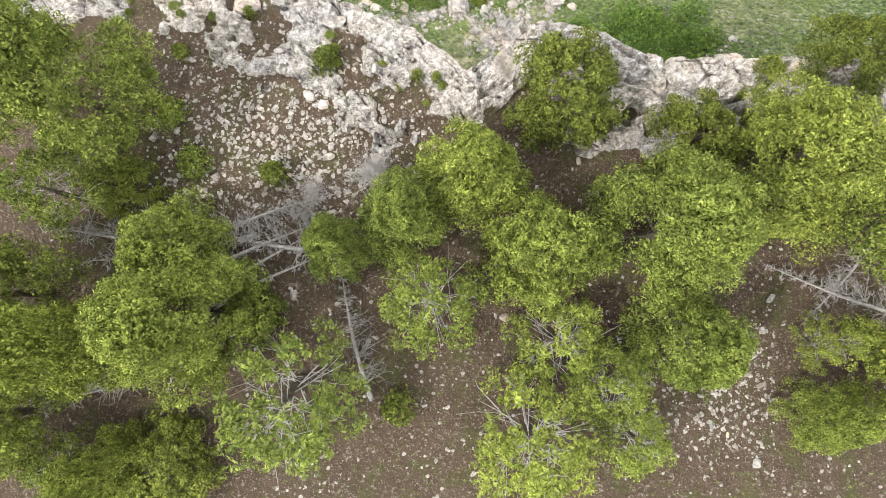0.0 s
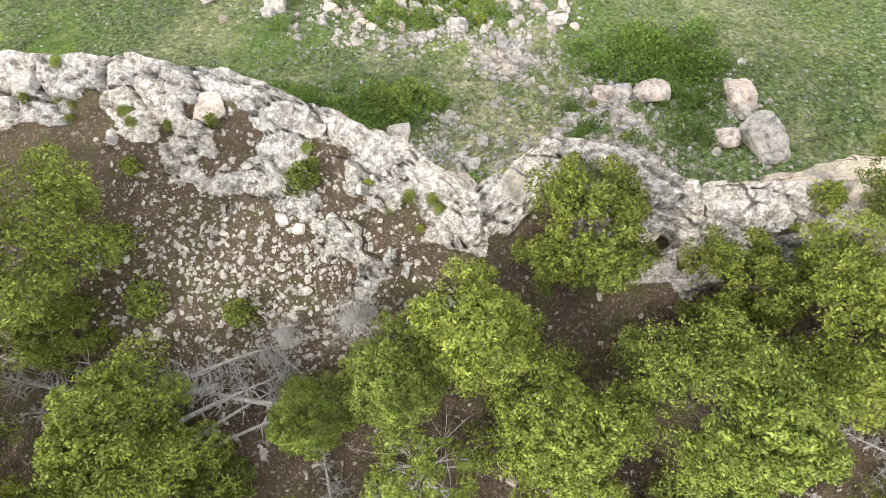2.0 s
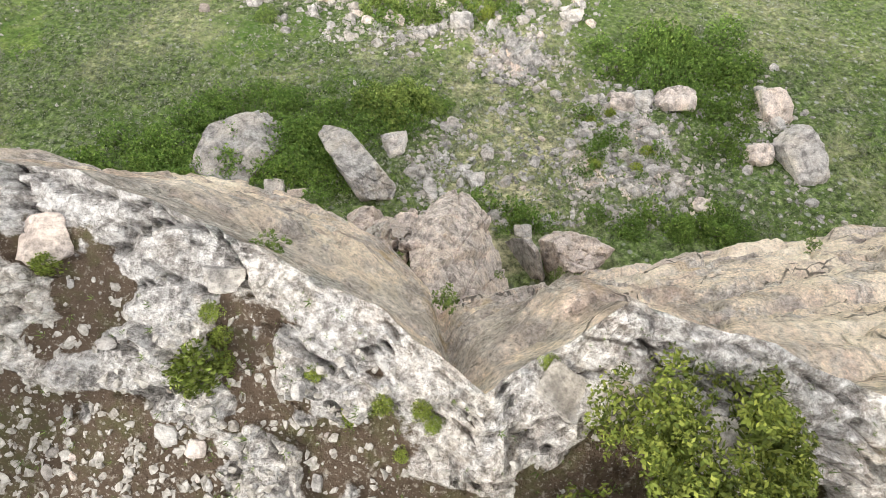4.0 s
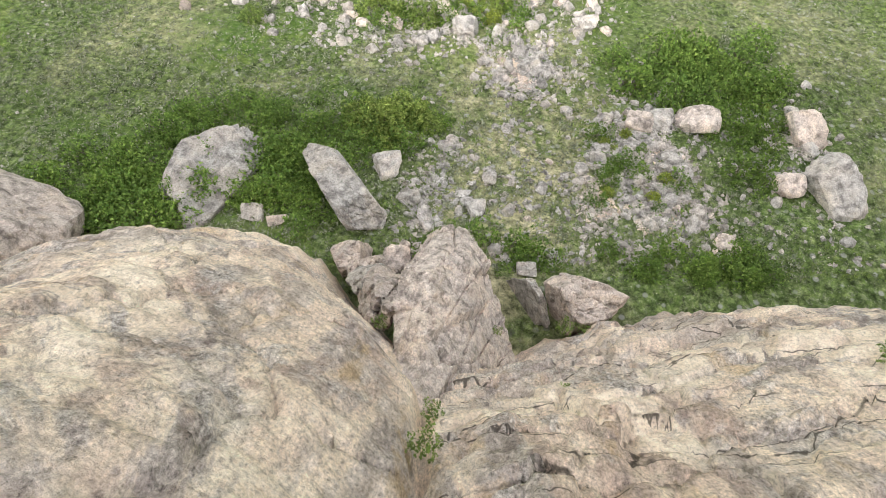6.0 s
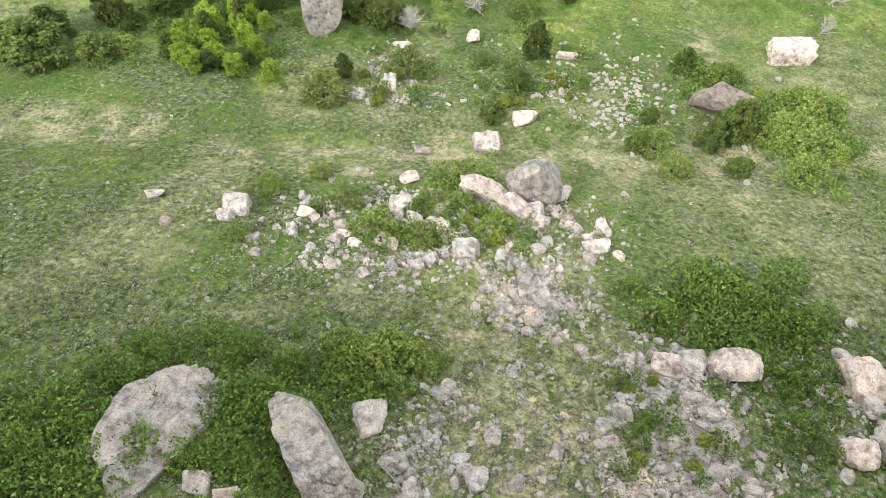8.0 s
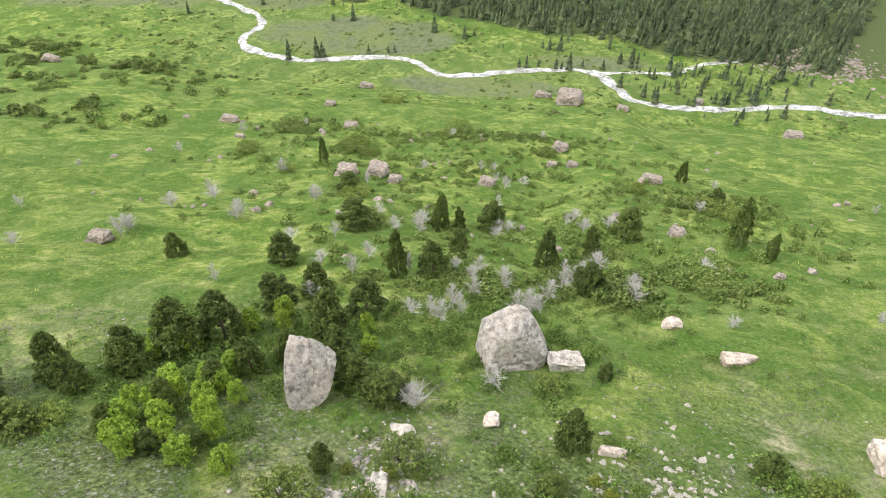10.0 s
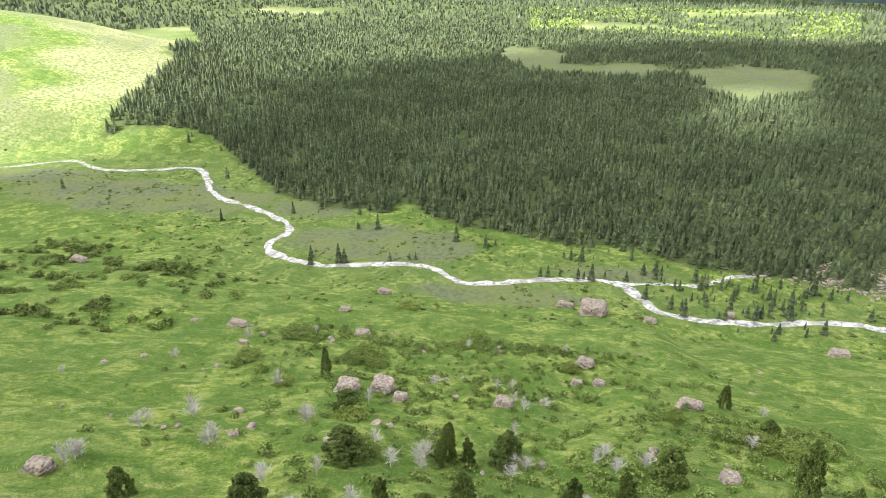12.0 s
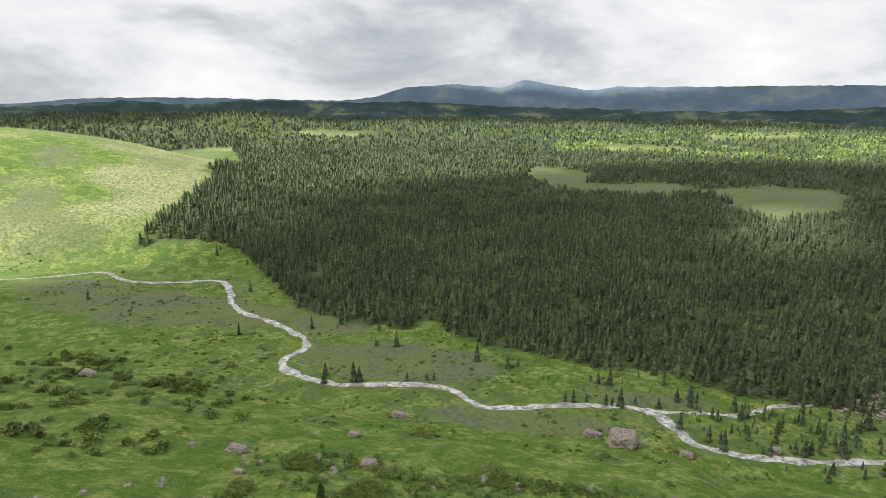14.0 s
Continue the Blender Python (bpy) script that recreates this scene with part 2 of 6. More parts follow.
def rock_color(add, vec, crusty=None):
    """Weathered limestone: tan, cream and pinkish grey zones, ochre stains, salt-and-pepper lichen and fine grain."""
    lean = add("Mapping", {"Vector": vec, "Scale": (1.0, 1.0, 0.55), "Rotation": (0.0, 0.5, 0.0)}).outputs[0]
    zone = noise_of(add, lean, 0.13, 7.0, 0.6, 0.7)
    mid = noise_of(add, vec, 0.9, 8.0, 0.66, 0.3)
    fine = noise_of(add, vec, 6.0, 9.0, 0.78)
    base = ramp(add, zone, [(0.36, (0.4, 0.325, 0.28)), (0.45, (0.56, 0.46, 0.39)), (0.52, (0.72, 0.615, 0.52)), (0.59, (0.65, 0.55, 0.475)), (0.68, (0.48, 0.4, 0.36))])
    streak = noise_of(add, add("Mapping", {"Vector": vec, "Scale": (1.0, 0.6, 0.3), "Rotation": (0.0, 0.75, 0.0)}).outputs[0], 0.5, 7.0, 0.65, 0.4)
    base = blend(add, ramp(add, streak, [(0.5, 0.0), (0.58, 0.7)]), base, (0.78, 0.69, 0.57))
    base = blend(add, ramp(add, streak, [(0.37, 0.8), (0.46, 0.0)]), base, (0.28, 0.235, 0.215))
    grey_at = ramp(add, noise_of(add, lean, 0.19, 8.0, 0.66, 1.0), [(0.45, 0.0), (0.53, 0.85)])
    base = blend(add, grey_at, base, ramp(add, mid, [(0.38, (0.2, 0.178, 0.17)), (0.5, (0.38, 0.35, 0.335)), (0.6, (0.58, 0.545, 0.525))]))
    stain = ramp(add, noise_of(add, lean, 0.33, 6.0, 0.65, 0.6), [(0.57, 0.0), (0.66, 0.5)])
    base = blend(add, stain, base, (0.5, 0.37, 0.19))
    white = noise_of(add, vec, 3.6, 11.0, 0.82, 0.3)
    crust_at = ramp(add, noise_of(add, vec, 0.23, 7.0, 0.68, 0.9), [(0.54, 0.0), (0.6, 0.8)])
    if crusty is not None:
        crust_at = add("Math", {0: crust_at, 1: crusty}, operation="MAXIMUM").outputs[0]
    crust = ramp(add, white, [(0.4, (0.07, 0.066, 0.062)), (0.455, (0.26, 0.245, 0.235)), (0.51, (0.48, 0.465, 0.45)), (0.58, (0.72, 0.71, 0.7))])
    c = blend(add, crust_at, base, blend(add, 0.85, base, crust))
    return blend(add, 0.85, c, ramp(add, fine, [(0.36, 0.25), (0.44, 0.78), (0.52, 1.04), (0.64, 1.55)]), "MULTIPLY"), mid, fine


def make_ground():
    m, add = material("hillside")
    vec = spot(add)
    cov = add("Attribute", attribute_name="cover")
    sep = add("SeparateColor", {0: cov.outputs["Color"]})
    cov2 = add("Attribute", attribute_name="cover_two")
    sep2 = add("SeparateColor", {0: cov2.outputs["Color"]})
    n_far = noise_of(add, vec, 0.02, 6.0, 0.6, 0.3)
    n_mid = noise_of(add, vec, 0.22, 6.0, 0.62)
    n_near = noise_of(add, vec, 1.6, 6.0, 0.7)
    n_fine = noise_of(add, vec, 5.0, 5.0, 0.7)
    leafy = add("TexVoronoi", {"Vector": vec, "Scale": 1.15, "Randomness": 1.0})
    small = add("TexVoronoi", {"Vector": vec, "Scale": 3.1, "Randomness": 1.0})
    pick = add("SeparateColor", {0: leafy.outputs["Color"]}).outputs[0]
    pick2 = add("SeparateColor", {0: small.outputs["Color"]}).outputs[1]
    g = ramp(add, pick, [(0.0, (0.035, 0.075, 0.012)), (0.35, (0.07, 0.135, 0.022)), (0.65, (0.12, 0.195, 0.036)), (0.85, (0.2, 0.26, 0.075)), (1.0, (0.25, 0.27, 0.15))])
    g = blend(add, 0.55, g, ramp(add, pick2, [(0.0, (0.045, 0.08, 0.012)), (0.5, (0.105, 0.165, 0.04)), (0.85, (0.22, 0.27, 0.1)), (1.0, (0.36, 0.37, 0.26))]))
    g = blend(add, ramp(add, n_mid, [(0.38, 0.0), (0.62, 0.5)]), g, (0.085, 0.15, 0.03))
    g = blend(add, ramp(add, n_far, [(0.4, 0.0), (0.62, 0.55)]), g, (0.16, 0.2, 0.075))
    g = blend(add, ramp(add, n_near, [(0.54, 0.0), (0.66, 0.6)]), g, (0.24, 0.26, 0.16))
    g = blend(add, ramp(add, leafy.outputs["Distance"], [(0.35, 0.0), (0.75, 0.6)]), g, (0.03, 0.052, 0.012))
    g = blend(add, ramp(add, n_fine, [(0.54, 0.0), (0.64, 0.8)]), g, (0.022, 0.04, 0.008))
    grit = noise_of(add, vec, 3.4, 7.0, 0.8)
    g = blend(add, ramp(add, grit, [(0.6, 0.0), (0.66, 0.8)]), g, (0.5, 0.5, 0.36))
    lush = ramp(add, n_mid, [(0.36, (0.08, 0.155, 0.022)), (0.5, (0.185, 0.262, 0.045)), (0.64, (0.31, 0.35, 0.1))])
    lush = blend(add, ramp(add, n_far, [(0.42, 0.0), (0.58, 0.7)]), lush, (0.125, 0.19, 0.042))
    lush = blend(add, ramp(add, pick2, [(0.1, 0.45), (0.45, 0.0)]), lush, (0.045, 0.09, 0.012))
    lush = blend(add, ramp(add, noise_of(add, vec, 0.055, 7.0, 0.7, 0.6), [(0.46, 0.75), (0.56, 0.0)]), lush, (0.05, 0.115, 0.013))
    lush = blend(add, ramp(add, noise_of(add, vec, 0.5, 6.0, 0.75), [(0.56, 0.0), (0.68, 0.6)]), lush, (0.27, 0.29, 0.12))
    lush = blend(add, ramp(add, n_fine, [(0.56, 0.0), (0.66, 0.7)]), lush, (0.03, 0.06, 0.01))
    lush = blend(add, ramp(add, grit, [(0.6, 0.0), (0.67, 0.55)]), lush, (0.42, 0.44, 0.2))
    g = blend(add, sep2.outputs[2], g, lush)
    dry = blend(add, n_fine, (0.25, 0.25, 0.11), (0.42, 0.4, 0.24))
    dryf = add("Math", {0: sep.outputs[2], 1: ramp(add, n_mid, [(0.4, 0.1), (0.6, 1.0)])}, operation="MULTIPLY").outputs[0]
    g = blend(add, dryf, g, dry)
    # tone varied by noise, then lumps of sage
    tone = noise_of(add, vec, 1.1, 10.0, 0.8, 0.3)
    calm = add("Math", {0: sep2.outputs[2], 1: -0.5, 2: 0.95}, operation="MULTIPLY_ADD").outputs[0]
    g = blend(add, calm, g, ramp(add, tone, [(0.39, (0.26, 0.28, 0.24)), (0.47, (0.84, 0.86, 0.8)), (0.53, (1.15, 1.15, 1.08)), (0.6, (1.75, 1.7, 1.65))]), "MULTIPLY")
    bush = add("TexVoronoi", {"Vector": vec, "Scale": 0.85, "Randomness": 1.0})
    some = add("SeparateColor", {0: bush.outputs["Color"]}).outputs[2]
    dot = add("Math", {0: ramp(add, bush.outputs["Distance"], [(0.22, 1.0), (0.36, 0.0)]), 1: ramp(add, some, [(0.55, 0.0), (0.7, 0.85)])}, operation="MULTIPLY").outputs[0]
    where = ramp(add, noise_of(add, vec, 0.045, 4.0, 0.6), [(0.42, 0.15), (0.55, 1.0)])
    dot = add("Math", {0: dot, 1: where}, operation="MULTIPLY").outputs[0]
    dot = add("Math", {0: dot, 1: add("Math", {0: sep2.outputs[2], 1: -0.85, 2: 1.0}, operation="MULTIPLY_ADD").outputs[0]}, operation="MULTIPLY").outputs[0]
    g = blend(add, dot, g, blend(add, n_fine, (0.14, 0.155, 0.1), (0.5, 0.51, 0.42)))
    g = blend(add, 1.0, g, (1.1, 1.06, 1.3), "MULTIPLY")
    sage = blend(add, n_near, (0.09, 0.115, 0.06), (0.2, 0.225, 0.135))
    sage = blend(add, ramp(add, n_mid, [(0.42, 0.6), (0.54, 0.0)]), sage, (0.075, 0.105, 0.04))
    sage = blend(add, ramp(add, n_far, [(0.46, 0.0), (0.56, 0.5)]), sage, (0.16, 0.2, 0.06))
    g = blend(add, sep2.outputs[0], g, sage)
    g = blend(add, sep2.outputs[1], g, blend(add, n_mid, (0.06, 0.085, 0.03), (0.1, 0.13, 0.05)))
    soil = blend(add, n_near, (0.055, 0.038, 0.027), (0.15, 0.11, 0.08))
    soil = blend(add, ramp(add, n_fine, [(0.56, 0.0), (0.66, 0.75)]), soil, (0.36, 0.32, 0.27))
    soil = blend(add, ramp(add, noise_of(add, vec, 14.0, 3.0, 0.6), [(0.6, 0.0), (0.66, 0.6)]), soil, (0.42, 0.38, 0.32))
    soil = blend(add, ramp(add, noise_of(add, vec, 0.6, 5.0, 0.7), [(0.5, 0.0), (0.64, 0.55)]), soil, (0.085, 0.1, 0.03))
    g = blend(add, sep.outputs[1], g, soil)
    old = add("Math", {0: cov2.outputs["Alpha"], 1: 0.8}, operation="MULTIPLY").outputs[0]
    tall = add("Mapping", {"Vector": vec, "Scale": (1.0, 1.0, 0.6)}).outputs[0]
    rc, mid, fine = rock_color(add, tall, old)
    cream = ramp(add, noise_of(add, tall, 0.35, 9.0, 0.72, 0.8), [(0.36, (0.62, 0.53, 0.44)), (0.47, (0.8, 0.7, 0.58)), (0.55, (0.88, 0.81, 0.69)), (0.66, (0.74, 0.65, 0.55))])
    cream = blend(add, 0.8, cream, ramp(add, fine, [(0.34, 0.45), (0.48, 1.0), (0.66, 1.35)]), "MULTIPLY")
    fresh = add("Math", {0: cov.outputs["Alpha"], 1: ramp(add, noise_of(add, tall, 0.16, 8.0, 0.7, 1.0), [(0.46, 0.0), (0.52, 0.85)])}, operation="MULTIPLY").outputs[0]
    rc = blend(add, fresh, rc, cream)
    warm = add("Math", {0: 1.0, 1: cov2.outputs["Alpha"]}, operation="SUBTRACT").outputs[0]
    rc = blend(add, warm, rc, (1.12, 1.06, 1.03), "MULTIPLY")
    bed = add("Mapping", {"Vector": vec, "Scale": (0.06, 0.28, 0.34), "Rotation": (0.0, 0.1, 0.0)}).outputs[0]
    bent = add("VectorMath", {0: bed, 1: add("VectorMath", {0: add("TexNoise", {"Vector": vec, "Scale": 0.35, "Detail": 5.0}).outputs["Color"], 1: (0.35, 0.35, 0.35)}, operation="MULTIPLY").outputs[0]}, operation="ADD").outputs[0]
    crack = ramp(add, add("TexVoronoi", {"Vector": bent, "Scale": 1.0, "Randomness": 1.0}, feature="DISTANCE_TO_EDGE").outputs["Distance"], [(0.006, 1.0), (0.016, 0.0)])
    only = add("Math", {0: add("SeparateXYZ", {0: vec}).outputs[0], 1: 0.8}, operation="GREATER_THAN").outputs[0]
    some_of = ramp(add, noise_of(add, vec, 0.2, 3.0, 0.5), [(0.46, 0.0), (0.56, 0.85)])
    crack = add("Math", {0: add("Math", {0: crack, 1: only}, operation="MULTIPLY").outputs[0], 1: some_of}, operation="MULTIPLY").outputs[0]
    rc = blend(add, crack, rc, (0.06, 0.05, 0.042))
    edge = add("Math", {0: n_near, 1: 1.3, 2: -0.65}, operation="MULTIPLY_ADD").outputs[0]
    edge = add("Math", {0: edge, 1: sep.outputs[0]}, operation="ADD").outputs[0]
    g = blend(add, ramp(add, edge, [(0.42, 0.0), (0.56, 1.0)]), g, rc)
    h = add("Math", {0: n_fine, 1: 0.5, 2: n_near}, operation="MULTIPLY_ADD").outputs[0]
    return finish(m, add, g, 0.95, h, 0.3, 0.15)


def make_rock(name, tint=(1, 1, 1)):
    m, add = material(name)
    vec = spot(add)
    c, mid, fine = rock_color(add, vec)
    c = blend(add, 0.62, c, ramp(add, fine, [(0.34, (0.24, 0.23, 0.22)), (0.46, (0.43, 0.415, 0.4)), (0.54, (0.53, 0.515, 0.495)), (0.65, (0.66, 0.645, 0.625))]))
    c = blend(add, 1.0, c, tint, "MULTIPLY")
    c = blend(add, 0.8, c, ramp(add, mid, [(0.38, 0.5), (0.47, 0.95), (0.6, 1.25)]), "MULTIPLY")
    c = blend(add, 0.7, c, ramp(add, add("NewGeometry").outputs["Random Per Island"], [(0.0, 0.72), (1.0, 1.15)]), "MULTIPLY")
    rnd = add("ObjectInfo").outputs["Random"]
    c = blend(add, 0.5, c, ramp(add, rnd, [(0.0, 0.8), (1.0, 1.12)]), "MULTIPLY")
    h = add("Math", {0: fine, 1: 0.3, 2: mid}, operation="MULTIPLY_ADD").outputs[0]
    return finish(m, add, c, 0.92, h, 0.22, 0.2)


def make_leaf(name, a, b, c):
    m, add = material(name)
    isl = add("NewGeometry").outputs["Random Per Island"]
    rnd = add("ObjectInfo").outputs["Random"]
    col = ramp(add, isl, [(0.0, a), (0.55, b), (1.0, c)])
    clump = noise_of(add, spot(add), 1.5, 5.0, 0.65)
    col = blend(add, 0.7, col, ramp(add, clump, [(0.38, 0.5), (0.62, 1.5)]), "MULTIPLY")
    col = blend(add, 0.6, col, ramp(add, noise_of(add, spot(add), 0.011, 5.0, 0.6), [(0.38, 0.62), (0.52, 1.0), (0.64, 1.4)]), "MULTIPLY")
    col = blend(add, 0.5, col, ramp(add, rnd, [(0.0, (0.75, 0.8, 0.8)), (1.0, (1.2, 1.12, 0.9))]), "MULTIPLY")
    return finish(m, add, col, 0.7, None, 0, 0.25, 0, 0.08)


def make_bark(name, a, b):
    m, add = material(name)
    n = noise_of(add, spot(add), 6.0, 6.0, 0.7)
    return finish(m, add, ramp(add, n, [(0.35, a), (0.65, b)]), 0.9, n, 0.03, 0.2)


def make_water():
    m, add = material("river_water")
    vec = spot(add)
    n = noise_of(add, vec, 0.35, 6.0, 0.7, 0.5)
    # white riffles, with the sky's bright reflection put into the base colour
    foam_sheen = ramp(add, noise_of(add, vec, 0.16, 8.0, 0.75, 1.0), [(0.43, 0.0), (0.56, 1.0)])
    c = blend(add, foam_sheen, (0.2, 0.205, 0.19), (0.6, 0.61, 0.61))
    c = blend(add, ramp(add, noise_of(add, vec, 0.04, 4.0, 0.6), [(0.42, 0.6), (0.54, 0.0)]), c, (0.25, 0.25, 0.225))
    return finish(m, add, c, 0.14, n, 0.4, 0.8)


M_GROUND = make_ground()
M_ROCK = make_rock("pale_limestone", (0.83, 0.825, 0.825))
M_RUST = make_rock("reddish_grey_rock", (0.57, 0.525, 0.5))
M_PINK = make_rock("weathered_pink_limestone", (1.08, 0.99, 0.95))
M_PINE = make_leaf("pine_needles", (0.12, 0.165, 0.03), (0.225, 0.28, 0.054), (0.37, 0.42, 0.095))
M_OLIVE = make_leaf("olive_needles", (0.06, 0.085, 0.015), (0.155, 0.195, 0.034), (0.3, 0.33, 0.07))
M_JUNIPER = make_leaf("dark_juniper", (0.055, 0.09, 0.022), (0.105, 0.155, 0.038), (0.17, 0.215, 0.058))
M_SPRUCE = make_leaf("spruce_needles", (0.052, 0.08, 0.045), (0.08, 0.113, 0.062), (0.128, 0.162, 0.085))
M_ASPEN = make_leaf("fresh_leaves", (0.13, 0.235, 0.026), (0.24, 0.37, 0.042), (0.37, 0.5, 0.085))
M_SHRUB = make_leaf("shrub_leaves", (0.09, 0.145, 0.03), (0.165, 0.235, 0.055), (0.27, 0.34, 0.11))
M_BUSH = make_leaf("deep_green_leaves", (0.055, 0.11, 0.02), (0.12, 0.2, 0.04), (0.21, 0.3, 0.075))
M_FRESH = make_leaf("pale_green_leaves", (0.1, 0.16, 0.034), (0.18, 0.25, 0.058), (0.28, 0.35, 0.105))
M_SAGE = make_leaf("sage_leaves", (0.12, 0.135, 0.09), (0.19, 0.205, 0.145), (0.29, 0.305, 0.23))
M_DEAD = make_bark("bleached_deadwood", (0.24, 0.225, 0.215), (0.5, 0.48, 0.465))
M_GREY = make_bark("grey_twigs", (0.36, 0.35, 0.34), (0.6, 0.58, 0.57))
M_BARK = make_bark("pine_bark", (0.09, 0.07, 0.055), (0.2, 0.17, 0.14))
M_WATER = make_water()
M_CHIP = make_bark("pale_stone_chips", (0.2, 0.18, 0.155), (0.55, 0.52, 0.48))


# ---- building helpers ----
def mesh_of(name, verts, faces, mat, smooth=False):
    me = bpy.data.meshes.new(name)
    verts = np.asarray(verts, np.float32)
    faces = np.asarray(faces, np.int32)
    me.vertices.add(len(verts))
    me.vertices.foreach_set("co", verts.ravel())
    k = faces.shape[1]
    me.loops.add(faces.size)
    me.loops.foreach_set("vertex_index", faces.ravel())
    me.polygons.add(len(faces))
    me.polygons.foreach_set("loop_start", np.arange(0, faces.size, k, dtype=np.int32))
    me.polygons.foreach_set("loop_total", np.full(len(faces), k, np.int32))
    me.polygons.foreach_set("use_smooth", np.full(len(faces), smooth, bool))
    me.update(calc_edges=True)
    me.materials.append(mat)
    return me


# ---- ground ----
# bare gravel and straw-coloured patches on the slope: x, y, half widths
GRAVEL = [(11.6, 47.0, 4.2, 3.2), (19.5, 27.0, 2.6, 4.0), (25.5, 25.5, 4.0, 2.2), (-18.0, 98.0, 4.0, 2.5), (27.0, 32.5, 4.0, 2.4)]
STRAW = [(8.8, 38.0, 5.0, 5.0), (9.7, 29.0, 2.5, 4.0), (11.0, 23.5, 2.0, 3.0), (-18.0, 76.0, 22.0, 4.5), (59.0, 119.0, 5.0, 12.0), (50.0, 76.0, 5.0, 14.0), (12.0, 82.0, 10.0, 4.0), (-70.0, 82.0, 20.0, 6.0)]


def build_ground():
    near = np.concatenate([np.arange(-22, -16, 0.3), np.arange(-16, 19, 0.19), np.arange(19, 26.01, 0.3)])
    mid_l, mid_r = np.arange(-70, -22, 1.2), np.arange(26.6, 75, 1.2)
    out_r = np.concatenate([np.arange(77, 420, 14.0), 420 + np.geomspace(20, 4580, 32)])
    out_l = np.concatenate([-860 - np.geomspace(20, 4140, 34)[::-1], np.arange(-860, -72, 14.0)])
    X = np.concatenate([out_l, mid_l, near, mid_r, out_r])
    rim = rim_y(X) + 0.2 * wave(X, X * 0, 3.1, 0.2)
    top_t = np.concatenate([-np.geomspace(22, 1500, 26)[::-1], np.linspace(-21.5, -7.2, 40), np.linspace(-7, 0, 64)])
    rows, kind = [], []
    for t in top_t:
        y = rim + t
        rows.append((X, y, top_z(X, y)))
        kind.append(0)
    zt = top_z(X, rim)
    foot = 1.1 * wave(X, X * 0 + 3, 9, 0.2) + 0.5 * wave(X, X * 0 + 7, 3, 0.7)
    yb = face_y(X, np.full(len(X), -60.0)) + foot
    zb = slope_low(X, yb)
    NF = 240
    for i in range(1, NF):
        f = i / NF
        z = zt + (zb - zt) * f
        y = face_y(X, z)
        y = y * step(0, 0.05, f) + rim * (1 - step(0, 0.05, f)) if f < 0.05 else y
        # rounded ledges, cracks and joints of the face
        w = (1 - np.abs(2 * f - 1) ** 6)
        r = 0.4 * wave(X, z, 13, 0.9) + 0.16 * wave(X, z * 1.3, 4.3, 2.2) + 0.12 * wave(X, z, 1.5, 0.1)
        a, ga = cells(X + 1.2 * wave(X, z, 6, 4.0), 0.6 * z + 1.5 * wave(X, z, 9, 5.0), 6.5, 2.2)
        b, gb = cells(X + 0.5 * z, z - 0.3 * X + 0.8 * wave(X, z, 4, 6.0), 2.6, 3.4)
        r = r + 0.9 * (a - 0.5) + 0.3 * (b - 0.5) - 0.55 * np.exp(-(ga / 0.22) ** 2) - 0.18 * np.exp(-(gb / 0.18) ** 2)
        c_, gc = cells(0.3 * X + 0.5 * wave(X, z, 7, 7.0), z + 0.12 * X + 1.2 * wave(X, z, 12, 8.0), 3.4, 5.5)
        side = step(-1, 3, X)
        r = r + side * (1.1 * (c_ - 0.5) - 0.9 * np.exp(-(gc / 0.2) ** 2)) - (1 - side) * 0.5 * (0.9 * (a - 0.5) + 0.3 * (b - 0.5))
        r = r - 1.6 * np.exp(-((X - 0.4 - 0.02 * z) / 0.45) ** 2)
        rows.append((X, y + w * r + foot * f ** 4, z))
        kind.append(1)
    ys = np.concatenate([np.arange(0, 90, 0.85), 90 + np.arange(0, 160, 3.0), 250 + np.arange(0, 480, 6.0), 730 + np.geomspace(7, 4300, 75)])
    for t in ys:
        y = yb + t
        rows.append((X, y, slope_low(X, y)))
        kind.append(2)
    V = np.stack([np.stack(r, -1) for r in rows])
    nr, nc = V.shape[:2]
    idx = np.arange(nr * nc).reshape(nr, nc)
    F = np.stack([idx[:-1, :-1], idx[:-1, 1:], idx[1:, 1:], idx[1:, :-1]], -1).reshape(-1, 4)
    me = mesh_of("ground", V.reshape(-1, 3), F, M_GROUND, True)
    # cover: rock, soil, dry; second: sage flats, thicket
    x, y, z = V[..., 0], V[..., 1], V[..., 2]
    k = np.array(kind)[:, None] * np.ones_like(x)
    rock = (k == 1) * 1.0
    rock = np.maximum(rock, (k == 0) * rim_rock(x, y))
    soil = (k == 0) * 1.0
    dry = (k == 2) * (step(-0.1, 0.5, wave(x, y, 37, 0.6)) * (1 - step(110, 200, y)))
    trail = np.exp(-((x - 11 - 0.1 * (y - 50)) / 7) ** 2) * (1 - step(60, 80, y)) + np.exp(-((y - 78 - 0.1 * x) / 5) ** 2) * step(-60, 10, x)
    dry = np.clip(dry * 0.5 + (k == 2) * trail, 0, 1)
    gap = river_gap(x, y, RIVER)
    flats = 0.25 * (k == 2) * np.exp(-(gap / 60) ** 2) * step(500, 570, y)
    for px, py, rx, ry in ((-140, 652, 105, 44), (-480, 750, 190, 58), (-250, 745, 60, 30), (-20, 560, 70, 22), (-640, 800, 90, 40), (90, 620, 60, 14)):
        flats = np.maximum(flats, (k == 2) * step(1.3, 0.7, ((x - px) / rx) ** 2 + ((y - py) / ry) ** 2 + 0.5 * wave(x, y, 55, 0.4)))
